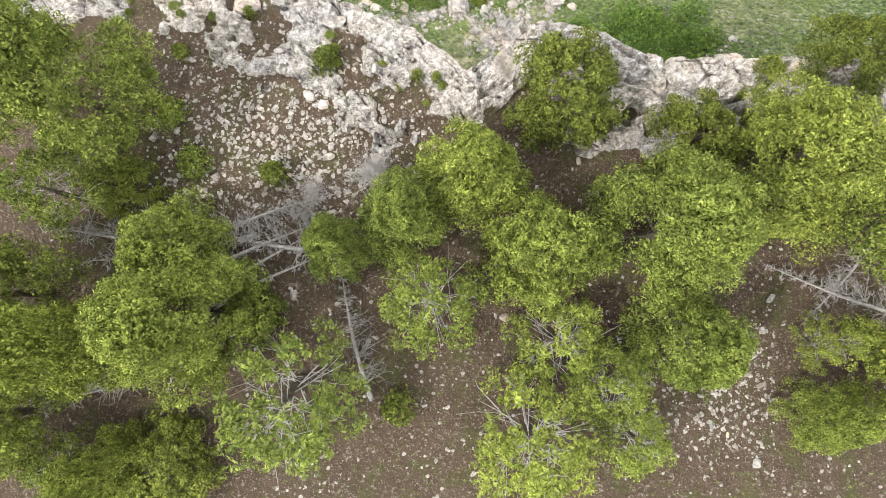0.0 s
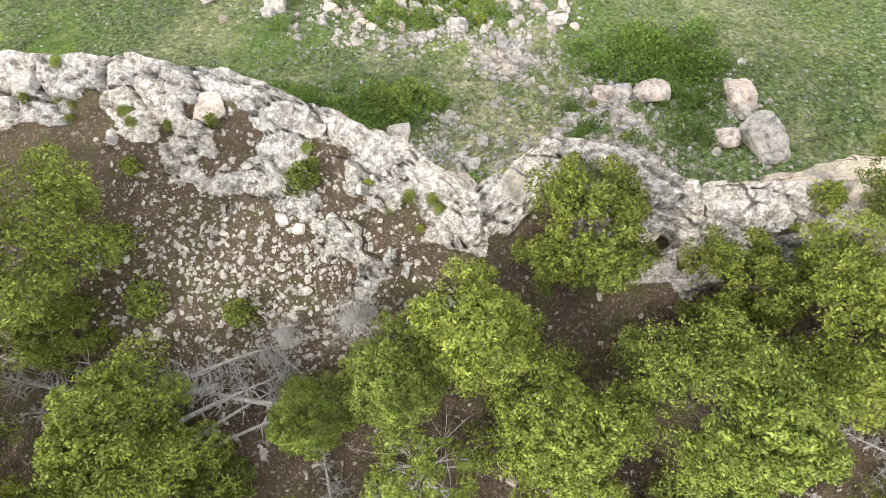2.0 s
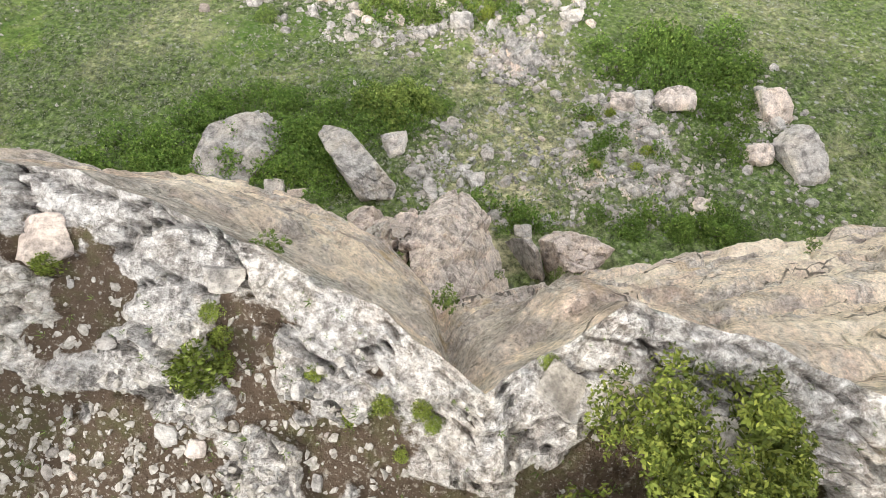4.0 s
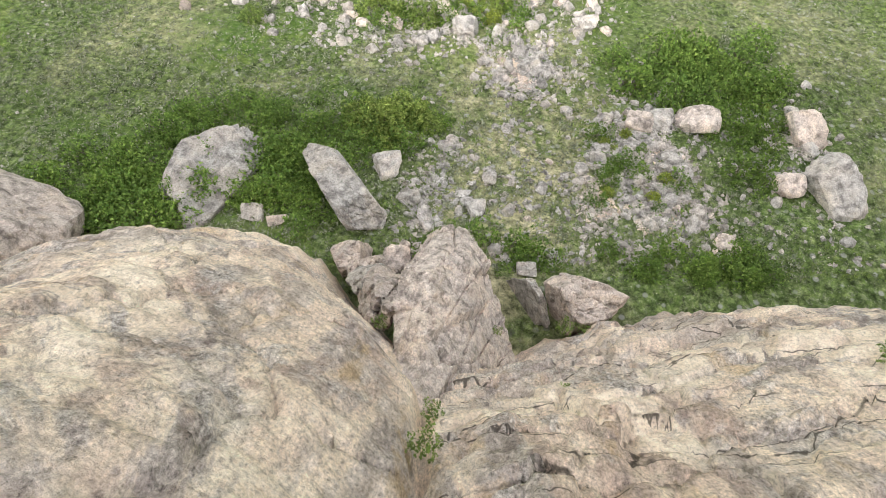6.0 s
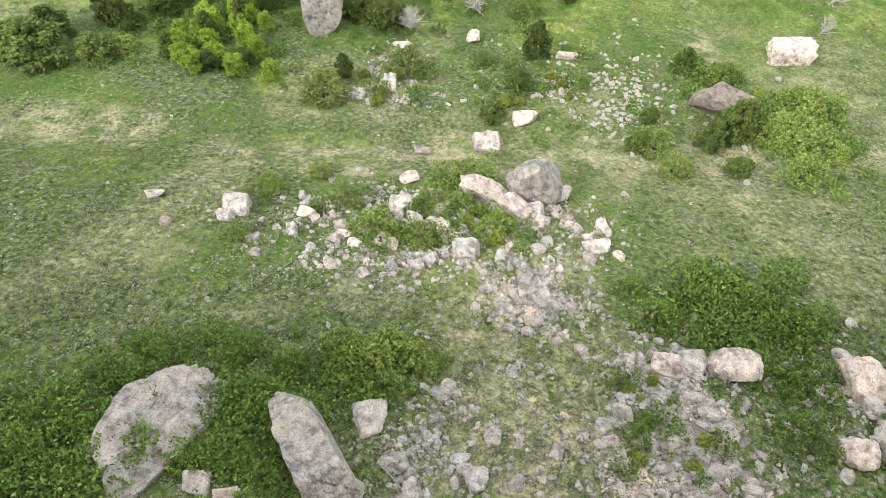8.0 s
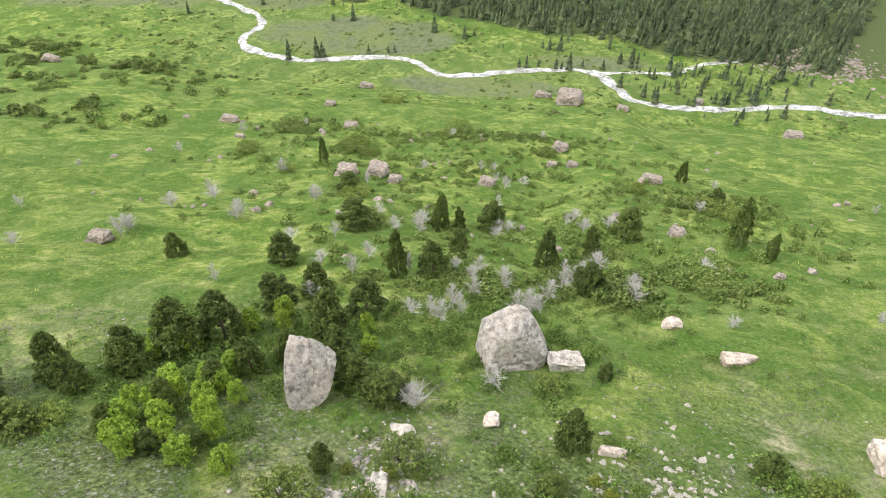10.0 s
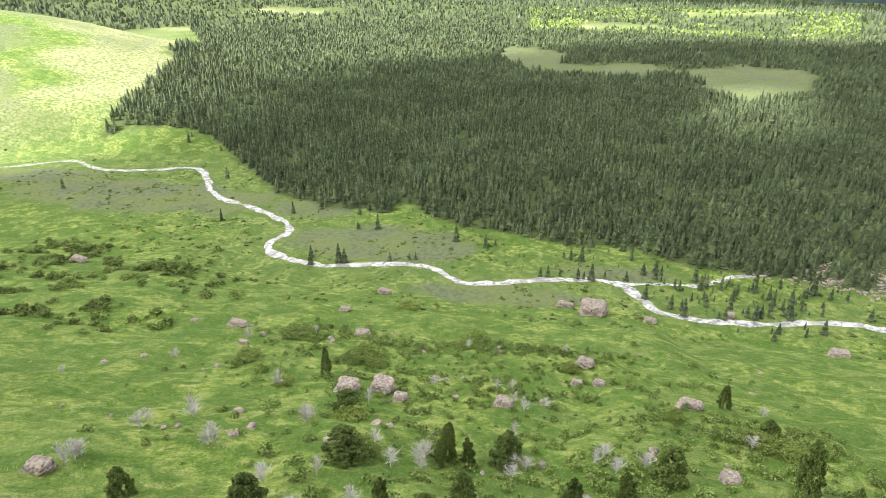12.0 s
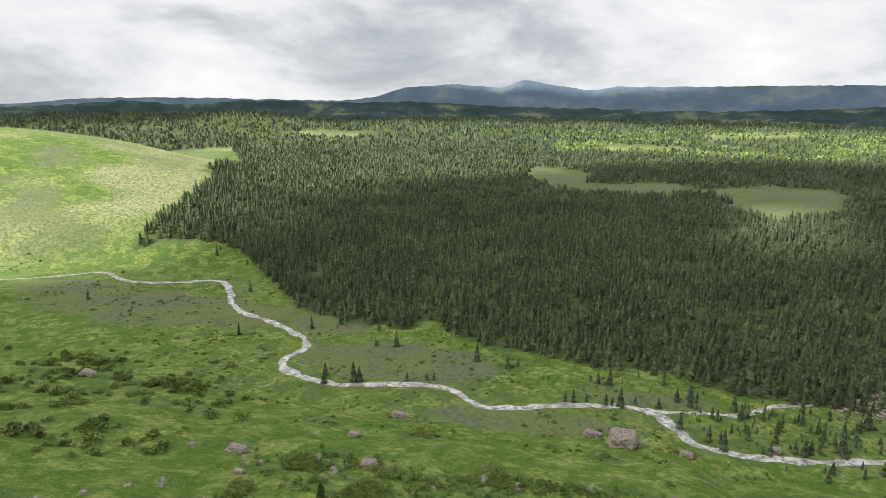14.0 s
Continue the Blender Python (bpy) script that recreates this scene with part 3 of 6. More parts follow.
    for a_, b_, wa, wb in CLEARINGS[:3]:
        dd, az = polar(x, y)
        flats = np.maximum(flats, 0.85 * (((az - a_) / (wa * 1.3)) ** 2 + ((dd - b_) / (wb * 1.3)) ** 2 < 1))
    hill = (k == 2) * step(1050, 1250, polar(x, y)[0]) * ~wooded(x, y)
    dry = np.maximum(dry, hill * step(-0.1, 0.6, wave(x, y, 300, 0.5) + 0.45) * 0.85)
    flats = np.maximum(flats, hill * step(0.1, 0.5, wave(x, y, 240, 1.5)) * 0.8)
    thick = (k == 2) * wooded(x, y) * 1.0
    lush = (k == 2) * np.clip(step(70, 160, y + 25 * wave(x, y, 40, 0.5)) + 0.75 * step(0.1, 0.5, wave(x, y, 24, 4.4)) * (x < 6) + 0.8 * np.exp(-((x - 22) / 10) ** 2 - ((y - 70) / 22) ** 2), 0, 1)
    for px, py, rx, ry in GRAVEL:
        rock = np.maximum(rock, (k == 2) * step(1.15, 0.75, ((x - px) / rx) ** 2 + ((y - py) / ry) ** 2 + 0.8 * wave(x, y, 4, 0.3)))
    for px, py, rx, ry in STRAW:
        dry = np.maximum(dry, (k == 2) * step(1.5, 0.4, ((x - px) / rx) ** 2 + ((y - py) / ry) ** 2 + 0.9 * wave(x, y, 7, 0.7)))
    face = (k == 1) * step(2, -6, z) * (0.3 + 0.7 * step(-0.35, 0.25, wave(x, z, 15, 0.9)))
    for name, (r, g_, b, a_) in (("cover", (rock, soil, dry, face)), ("cover_two", (flats, thick, lush, (k == 0) * 1.0))):
        at = me.color_attributes.new(name, "FLOAT_COLOR", "POINT")
        at.data.foreach_set("color", np.stack([r, g_, b, a_], -1).astype(np.float32).ravel())
    # broken rock keeps its hard edges, soil and turf are smooth
    hard = (np.maximum(rock[:-1, :-1], rock[1:, 1:]) > 0.5) & (k[:-1, :-1] == 0)
    me.polygons.foreach_set("use_smooth", ~hard.ravel())
    ob = new("ground", me)
    return tagged(ob, "grassy mountainside with a pale limestone cliff and brown forest soil above", "ground", kind="structure")


build_ground()


def build_water():
    for line, w, nm in ((RIVER, 4.1, "river"), (BRANCH, 2.6, "side_channel")):
        p = rounded(line, 4)
        d = np.gradient(p, axis=0)
        d /= np.linalg.norm(d, axis=1)[:, None]
        nrm = np.stack([-d[:, 1], d[:, 0]], -1)
        ww = w * np.stack([1 + 0.75 * wave(p[:, 0], p[:, 1], 34, 0.5), 1 + 0.75 * wave(p[:, 0], p[:, 1], 27, 2.5)], -1)
        z = np.full((len(p), 1), RIVER_Z - (0.35 if nm == "river" else 0.4))
        V = np.concatenate([np.hstack([p - nrm * ww[:, :1], z]), np.hstack([p + nrm * ww[:, 1:], z])])
        n = len(p)
        F = [(i, i + n, i + n + 1, i + 1) for i in range(n - 1)]
        tagged(new(nm, mesh_of(nm, V, F, M_WATER, True)), "shallow river with white riffles and a silvery painted sheen winding through the meadow", "river", kind="structure")


build_water()


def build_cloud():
    """Unseen broken cloud over the valley, cut to shade slopes and near forest."""
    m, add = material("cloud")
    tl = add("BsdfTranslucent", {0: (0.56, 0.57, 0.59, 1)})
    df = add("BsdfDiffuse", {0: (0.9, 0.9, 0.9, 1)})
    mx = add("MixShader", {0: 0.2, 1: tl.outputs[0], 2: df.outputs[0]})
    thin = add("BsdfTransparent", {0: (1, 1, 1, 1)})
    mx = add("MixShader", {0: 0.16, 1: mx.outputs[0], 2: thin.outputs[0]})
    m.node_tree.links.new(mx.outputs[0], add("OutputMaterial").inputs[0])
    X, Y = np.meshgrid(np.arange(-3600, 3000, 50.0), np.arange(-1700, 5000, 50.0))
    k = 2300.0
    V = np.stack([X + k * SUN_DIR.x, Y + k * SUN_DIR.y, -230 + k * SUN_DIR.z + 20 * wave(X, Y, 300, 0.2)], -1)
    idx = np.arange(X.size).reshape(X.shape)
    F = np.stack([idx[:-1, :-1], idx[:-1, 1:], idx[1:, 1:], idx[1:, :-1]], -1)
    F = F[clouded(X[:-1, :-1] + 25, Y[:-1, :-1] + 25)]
    tagged(new("cloud_deck", mesh_of("cloud_deck", V.reshape(-1, 3), F, m, True)), "unseen broken cloud above the valley, cut to shade the slopes and near forest", "cloud", kind="structure")


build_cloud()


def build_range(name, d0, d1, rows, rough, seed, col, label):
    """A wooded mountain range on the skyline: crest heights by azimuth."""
    m, add = material(name + "_tinted_woods")
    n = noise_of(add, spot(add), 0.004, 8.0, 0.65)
    # woods' own colour; for the mountains, blue distance haze is put in
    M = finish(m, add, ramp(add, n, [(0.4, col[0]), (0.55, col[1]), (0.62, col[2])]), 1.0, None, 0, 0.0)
    az = np.linspace(-62, 42, 420)
    el = np.interp(az, [r[0] for r in rows], [r[1] for r in rows])
    t = np.linspace(0, 1, 26)
    A, T = np.meshgrid(az, t)
    D = d0 + (d1 - d0) * T
    x, y = E0[0] + D * np.sin(np.radians(A)), E0[1] + D * np.cos(np.radians(A))
    crest = -36 + d1 * np.tan(np.radians(el))[None, :]
    base = slope_low(x, y) - 12
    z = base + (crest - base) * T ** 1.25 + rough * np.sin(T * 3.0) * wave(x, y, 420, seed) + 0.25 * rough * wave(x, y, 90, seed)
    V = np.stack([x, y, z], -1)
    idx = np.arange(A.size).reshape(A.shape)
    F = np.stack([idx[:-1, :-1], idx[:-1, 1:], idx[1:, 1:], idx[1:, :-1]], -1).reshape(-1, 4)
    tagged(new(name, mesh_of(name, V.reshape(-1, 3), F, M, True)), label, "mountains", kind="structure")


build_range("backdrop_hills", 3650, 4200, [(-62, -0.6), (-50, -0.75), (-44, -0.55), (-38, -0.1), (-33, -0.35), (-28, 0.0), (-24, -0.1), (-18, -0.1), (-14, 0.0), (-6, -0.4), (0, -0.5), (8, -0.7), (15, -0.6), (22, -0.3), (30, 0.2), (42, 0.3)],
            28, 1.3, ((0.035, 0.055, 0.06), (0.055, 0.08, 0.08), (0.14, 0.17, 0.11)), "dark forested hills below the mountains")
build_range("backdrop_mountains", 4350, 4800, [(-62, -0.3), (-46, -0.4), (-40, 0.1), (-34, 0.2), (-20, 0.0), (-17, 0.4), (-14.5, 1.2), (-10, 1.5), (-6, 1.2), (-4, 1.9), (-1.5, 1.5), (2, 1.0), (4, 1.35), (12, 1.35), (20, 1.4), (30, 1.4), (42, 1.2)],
            18, 2.6, ((0.1, 0.14, 0.19), (0.125, 0.17, 0.22), (0.17, 0.21, 0.23)), "distant mountains on the skyline, tinted with blue haze")


# ---- shapes ----
def ball(sub):
    bm = bmesh.new()
    bmesh.ops.create_icosphere(bm, subdivisions=sub, radius=1.0)
    v = np.array([q.co[:] for q in bm.verts])
    f = np.array([[q.index for q in p.verts] for p in bm.faces])
    bm.free()
    return v, f


def boulder_mesh(name, sub, seed, mat, cuts=6, rough=0.05):
    """An angular block: a ball cut back by seeded planes, its edges worn by relief. Half a metre each way from the middle."""
    rng = np.random.default_rng(seed)
    v, f = ball(sub)
    axes = np.array([(1, 0, 0), (-1, 0, 0), (0, 1, 0), (0, -1, 0), (0, 0, 1), (0, 0, -1)]) + 0.22 * rng.normal(size=(6, 3))
    n = np.concatenate([axes, rng.normal(size=(cuts, 3))])
    n /= np.linalg.norm(n, axis=1)[:, None]
    d = np.concatenate([rng.uniform(0.5, 0.68, 6), rng.uniform(0.62, 0.86, cuts)])
    dots = v @ n.T
    r = np.minimum(np.where(dots > 0.05, d / np.maximum(dots, 0.05), 9).min(1), rng.uniform(1.0, 1.2))
    p = v * r[:, None]
    u, w = p[:, 0] + p[:, 2], p[:, 1] - 0.7 * p[:, 2]
    chip, gap = cells(u * 1.0 + 0.1 * wave(u, w, 0.5, seed), w, 0.42, seed * 0.7)
    p = p + v * (1.6 * rough * wave(u, w, 0.9, seed * 0.13) + 0.45 * rough * wave(p[:, 0] - p[:, 2], p[:, 1] + p[:, 2], 0.3, seed * 0.31) + 1.3 * rough * (chip - 0.5) - 1.5 * rough * np.exp(-(gap / 0.03) ** 2))[:, None]
    lo, hi = p.min(0), p.max(0)
    p = (p - (lo + hi) / 2) / (hi - lo)
    return mesh_of(name, p, f, mat, False)


def tubes(paths, radii, sides=5):
    """Tapered limbs along paths, joined: vertices and faces (quads)."""
    V, Fs, base = [], [], 0
    ang = np.linspace(0, 2 * math.pi, sides, endpoint=False)
    for p, r in zip(paths, radii):
        p = np.asarray(p, float)
        d = np.gradient(p, axis=0)
        d /= np.maximum(np.linalg.norm(d, axis=1), 1e-6)[:, None]
        ref = np.array([0.0, 0.0, 1.0]) if abs(d[0][2]) < 0.9 else np.array([1.0, 0.0, 0.0])
        a = np.cross(d, ref)
        a /= np.maximum(np.linalg.norm(a, axis=1), 1e-6)[:, None]
        b = np.cross(d, a)
        rr = np.linspace(r[0], r[1], len(p))[:, None, None]
        ring = p[:, None] + rr * (np.cos(ang)[None, :, None] * a[:, None] + np.sin(ang)[None, :, None] * b[:, None])
        V.append(ring.reshape(-1, 3))
        for i in range(len(p) - 1):
            for j in range(sides):
                k = (j + 1) % sides
                Fs.append((base + i * sides + j, base + i * sides + k, base + (i + 1) * sides + k, base + (i + 1) * sides + j))
        base += len(p) * sides
    return np.concatenate(V), np.array(Fs)


def leaves(centres, radii, per, size, rng, droop=0.0, slim=0.45):
    """Tufts of small leaf blades turned outward from each clump's middle."""
    c = np.repeat(np.asarray(centres, float), per, 0)
    r = np.repeat(np.asarray(radii, float), per)
    d = rng.normal(size=(len(c), 3))
    d[:, 2] += 0.35
    d /= np.linalg.norm(d, axis=1)[:, None]
    p = c + d * (r * rng.uniform(0.45, 1.0, len(c)) ** 0.6)[:, None]
    n = d + 0.45 * rng.normal(size=d.shape)
    t = np.cross(n, rng.normal(size=d.shape))
    t /= np.linalg.norm(t, axis=1)[:, None]
    b = np.cross(n, t)
    b /= np.linalg.norm(b, axis=1)[:, None]
    s = (size * rng.uniform(0.6, 1.35, len(c)))[:, None]
    p[:, 2] -= droop * r * rng.uniform(0, 1, len(c))
    V = np.stack([p - t * s, p + b * s * slim, p + t * s, p - b * s * slim], 1).reshape(-1, 3)
    return V, np.arange(len(c) * 4).reshape(-1, 4)


def tufts_on(centres, radii, n, share, rng):
    """Small tufts over the upper and outer side of each lobe of a crown."""
    c, r = np.repeat(np.asarray(centres, float), n, 0), np.repeat(np.asarray(radii, float), n)
    out = c * [1, 1, 0]
    out /= np.maximum(np.linalg.norm(out, axis=1), 0.3)[:, None]
    d = rng.normal(size=c.shape) + 0.55 * out + [0, 0, 0.5]
    d /= np.linalg.norm(d, axis=1)[:, None]
    return c + d * (r * rng.uniform(0.85, 1.02, len(r)))[:, None], r * share * rng.uniform(0.75, 1.25, len(r))


def part(name, me, parent, label=""):
    ob = new(name, me)
    ob.parent = parent
    if label:
        tagged(ob, label)
    return ob


def thing(name, label, category, group=""):
    ob = new(name)
    ob.empty_display_size = 0.3
    return tagged(ob, label, category, group)


def bough(rng, a, way, length, bend=0.25, n=5):
    pts = [np.array(a, float)]
    w = np.array(way, float)
    for _ in range(n - 1):
        w = w + bend * rng.normal(size=3) * 0.5
        w /= np.linalg.norm(w)
        pts.append(pts[-1] + w * length / (n - 1))
    return pts


def make_tree(name, seed, h, R, mat, label, category, group, clumps=26, per=34, size=0.062, clump_r=(0.5, 0.95), low=0.12, power=0.75, sparse=0.0, slim=0.45, bark=None, dead=0, tufts=30, tuft=0.3, inner=110):
    """A tree as an empty with trunk, limbs and crown below it; built at its true size round the origin."""
    rng = np.random.default_rng(seed)
    ob = thing(name, label, category, group)
    bark = bark or M_BARK
    lean = rng.normal(size=2) * 0.03
    trunk = [np.array([lean[0] * h * t * t + 0.04 * h * math.sin(3 * t) * 0.3, lean[1] * h * t, h * 0.96 * t - 0.15]) for t in np.linspace(0, 1, 7)]
    v, f = tubes([trunk], [(0.03 * h + 0.03, 0.012)], 7)
    part("trunk", mesh_of("trunk", v, f, bark, True), ob)
    cs, rs, limbs, lr = [], [], [], []
    for i in range(clumps):
        t = low + (1 - low) * (i + rng.uniform()) / clumps
        k = max(0.06, (1 - ((t - low) / (1.02 - low)) ** 1.5) ** power)
        a = i * 2.399 + rng.uniform(-0.5, 0.5)
        q = rng.uniform(0.5, 1.0) ** 0.5 * R * k * rng.uniform(0.75, 1.1)
        c = np.array([q * math.cos(a) + lean[0] * h * t * t, q * math.sin(a) + lean[1] * h * t, h * t * 0.95 + rng.uniform(-0.15, 0.15)])
        if rng.uniform() >= sparse:
            cs.append(c)
            rs.append(rng.uniform(*clump_r) * (0.65 + 0.5 * k))
        if i % 2 == 0:
            a0 = np.array([lean[0] * h * t * t, lean[1] * h * t, max(0.1, h * t * 0.95 - 0.35 * q)])
            m = (a0 + c) / 2 + rng.normal(size=3) * 0.08 * q
            limbs.append([a0, m, c, c + (c - m) * 0.12 + rng.normal(size=3) * 0.1])
            lr.append((0.0035 * h * (1.1 - t) + 0.006, 0.003))
            for _ in range(4 if dead else 0):
                d = (c - m) * 0.5 + rng.normal(size=3) * 0.3 * q + np.array([0, 0, 0.15])
                limbs.append([m, m + d * 0.5 + rng.normal(size=3) * 0.05, m + d])
                lr.append((0.012, 0.004))
    v, f = tubes(limbs, lr, 4)
    part("branchwork", mesh_of("branchwork", v, f, M_GREY if dead else bark, True), ob, "bleached bare limbs" if dead else "")
    tc, tr = tufts_on(cs, rs, tufts, tuft, rng)
    v, f = leaves(tc, tr, per, size, rng, 0.1, slim)
    w, g = leaves(cs, np.array(rs) * 0.7, inner, size * 1.7, rng, 0.1, slim)
    v, f = np.concatenate([v, w]), np.concatenate([f, g + len(v)])
    part("crown", mesh_of("crown", v, f, mat), ob)
    return ob


def make_snag(name, seed, h, label, category, group, branches=70, spread=0.34, twigs=3, thick=0.028, rise=0.0, twig=1.0, wood=None, bend=0.25, limb=0.008):
    """A dead tree: bleached trunk and many bare branches with twigs."""
    rng = np.random.default_rng(seed)
    ob = thing(name, label, category, group)
    trunk = [np.array([0.02 * h * math.sin(4 * t), 0.02 * h * math.cos(3 * t) - 0.02 * h, h * t - 0.1]) for t in np.linspace(0, 1, 7)]
    v, f = tubes([trunk], [(thick * h + 0.02, 0.012)], 7)
    wood = wood or M_DEAD
    part("trunk", mesh_of("trunk", v, f, wood, True), ob)
    ps, rs = [], []
    for i in range(branches):
        t = 0.1 + 0.88 * rng.uniform()
        a = rng.uniform(0, 6.283)
        L = spread * h * (1.15 - t) * rng.uniform(0.5, 1.1)
        way = np.array([math.cos(a), math.sin(a), rng.uniform(-0.1, 0.5) + rise])
        b = bough(rng, (0, 0, h * t), way / np.linalg.norm(way), L, bend)
        ps.append(b)
        rs.append((limb * h * (1.2 - t) + 0.008 * twig, 0.005 * twig))
        for _ in range(twigs):
            k = int(rng.integers(1, 4))
            w2 = way + rng.normal(size=3) * 0.7
            ps.append(bough(rng, b[k], w2 / np.linalg.norm(w2), L * 0.45, 0.3, 3))
            rs.append(((0.0024 * h + 0.005) * twig, 0.004 * twig))
    v, f = tubes(ps, rs, 3)
    part("branchwork", mesh_of("branchwork", v, f, wood), ob)
    return ob


def make_shrub(name, seed, mat, label, category, group, clumps=22, per=26, size=0.16, h=0.9):
    rng = np.random.default_rng(seed)
    ob = thing(name, label, category, group)
    a = np.arange(clumps) * 2.399
    q = np.sqrt(np.arange(clumps) / clumps) * rng.uniform(0.75, 1.15, clumps)
    z = h * (1 - 0.75 * q ** 2) * rng.uniform(0.55, 1.0, clumps) * 0.8
    cs = np.stack([q * np.cos(a), q * np.sin(a), z], 1) * [0.72, 0.72, 1]
    tc, tr = tufts_on(cs, rng.uniform(0.22, 0.36, clumps), 7, 0.42, rng)
    v, f = leaves(tc, tr, max(3, per // 6), size * 0.8, rng, 0.1, 0.5)
    part("foliage", mesh_of("foliage", v, f, mat), ob)
    ps = [[(0, 0, -0.1), c * [0.5, 0.5, 0.6], c] for c in cs[::3]]
    v, f = tubes(ps, [(0.03, 0.01)] * len(ps), 3)
    part("stem", mesh_of("stem", v, f, M_BARK), ob)
    return ob


def at_ground(x, y, sink=0.0, s=1.0, rz=0.0, lean=0.0, sz=None):
    z = float(height(x, y)) - sink
    return pose(x, y, z, lean, 0, rz) @ Matrix.Diagonal((s, s, sz or s, 1))


def spread_things(proto, places, rng, first=True):
    """Copies of one thing: (x, y, scale across, scale up); the first place takes the thing itself."""
    for i, (x, y, s, sz) in enumerate(places):
        m = at_ground(x, y, 0.05, s, rng.uniform(0, 360), rng.normal() * 3, sz)
        if i == 0 and first:
            proto.matrix_basis = m
        else:
            copy_thing(proto, m)


# ---- boulders ----
ROCKS = [boulder_mesh("boulder", 4, 3 + i, M_ROCK if i % 3 else M_PINK, 4 + i % 4, 0.03) for i in range(7)]
STONES = [boulder_mesh("stone", 2, 30 + i, M_ROCK if i % 4 else M_PINK, 4, 0.02) for i in range(8)]
RUSTY = [boulder_mesh("boulder", 4, 90 + i, M_RUST, 9, 0.06) for i in range(3)]
# x, y, width, depth along the slope, turn
HIGH_SLOPE = [(34.5, 39.1, 6.3, 4.1, -5), (26.6, 38.6, 3.8, 3.3, 0), (29.9, 39.3, 3.4, 3.7, 0), (-6.7, 30.9, 3.8, 4.1, 0), (-7.4, 23.7, 2.6, 2.8, 0),
              (-22.0, 24.0, 2.8, 2.3, 0), (-18.9, 23.2, 2.7, 1.5, 0), (44.2, 29.9, 4.0, 3.3, 0), (48.8, 37.7, 4.5, 6.5, 20), (50.0, 29.5, 6.3, 8.6, 30),
              (4.5, 25.5, 2.6, 2.5, 0), (-1.4, 23.7, 1.8, 3.7, 20), (10.2, 18.3, 2.4, 1.8, 0), (9.8, 16.4, 2.5, 1.8, 0), (-4.7, 19.0, 3.5, 3.4, 0), (34.4, 22.4, 2.6, 1.6, 0), (2.9, 27.4, 2.3, 1.2, 0)]
MID_SLOPE = [(20.2, 145.3, 8.8, 4.1, 10), (62.5, 153.8, 9.4, 3.4, 0), (50.8, 169.2, 5.3, 4.3, 0),
             (78.9, 121.5, 11.1, 7.8, 10), (17.4, 68.0, 5.7, 3.2, 10),
             (7.4, 64.1, 3.9, 2.7, 0), (13.7, 63.5, 3.0, 3.4, 0), (6.7, 82.7, 5.3, 3.9, 0), (14.3, 91.0, 5.2, 3.6, 0), (3.7, 121.2, 3.5, 3.5, 0), (25.4, 115.8, 5.1, 1.9, 0)]
LOW_SLOPE = [(-6.9, 63.4, 3.8, 3.3, 0), (3.1, 54.5, 4.4, 3.7, 0), (21.7, 56.7, 4.2, 2.9, 0), (18.6, 62.2, 2.4, 2.2, 0), (-125.5, 196.8, 9.2, 6.5, 0), (-31.2, 61.1, 4.2, 3.5, 0),
             (-32.3, 59.2, 2.8, 2.3, 0), (-44.7, 63.1, 3.2, 1.8, 0), (-39.9, 57.2, 1.8, 1.8, 0), (-5.2, 80.2, 3.2, 2.3, 0), (-68.9, 296.9, 12.0, 9.2, 0), (-56.2, 307.6, 12.4, 10.7, 0),
             (-45.4, 296.4, 8.2, 6.5, 0), (72.6, 243.3, 7.1, 5.8, 0), (97.8, 211.6, 4.0, 2.4, 0), (-13.4, 100.2, 2.8, 4.3, 0), (-12.0, 114.6, 4.8, 3.1, 0)]
VALLEY = [(60.1, 528.0, 25.6, 22.0, 0), (39.8, 546.5, 16.4, 6.6, 0), (105.3, 530.4, 12.5, 8.9, 0), (171.0, 551.2, 10.1, 8.2, 0), (228.3, 490.9, 16.0, 11.2, 0), (-174.3, 403.1, 14.4, 6.5, 0),
          (-93.9, 406.4, 12.0, 8.5, 0), (-110.7, 534.3, 14.2, 6.6, 0), (-1.3, 307.3, 10.0, 7.5, 0), (41.0, 380.9, 10.7, 8.2, 0), (46.2, 357.4, 7.6, 5.3, 0), (34.2, 351.7, 6.9, 4.0, 0),
          (82.0, 323.9, 12.8, 6.6, 0), (72.1, 242.5, 6.4, 7.1, 0), (-384.9, 529.3, 17.0, 8.0, 0), (-152.0, 366.0, 7.7, 3.2, 0), (-124.7, 469.6, 10.0, 5.8, 0)]


def put_boulders(rows, label, group, tall, rocks=ROCKS):
    rng = np.random.default_rng(len(group))
    for i, (x, y, w, d, turn) in enumerate(rows):
        kinds = RUSTY if y > 190 else rocks
        ob = tagged(new("boulder", kinds[(i * 3 + len(rows)) % len(kinds)]), label, "boulder", group)
        hgt = tall * (0.45 * w + 0.55 * d) * rng.uniform(0.85, 1.1)
        ob.matrix_basis = pose(x, y, float(height(x, y)) + 0.22 * hgt, rng.uniform(-9, 9), rng.uniform(-9, 9), turn) @ Matrix.Diagonal((w, d * 1.05, hgt, 1))


put_boulders(HIGH_SLOPE, "angular pale limestone block fallen below the cliff", "fallen blocks at the cliff foot", 0.7)
put_boulders(MID_SLOPE, "large weathered limestone boulder lying in the grass", "boulders on the slope", 0.75)
put_boulders(LOW_SLOPE, "grey limestone boulder half sunk in the meadow", "boulders in the meadow", 0.7, [ROCKS[1], RUSTY[1], ROCKS[4], ROCKS[5], RUSTY[0]])
put_boulders(VALLEY, "big reddish-grey boulder resting above the river", "boulders near the river", 0.7, [RUSTY[0], ROCKS[3], RUSTY[1], RUSTY[2]])


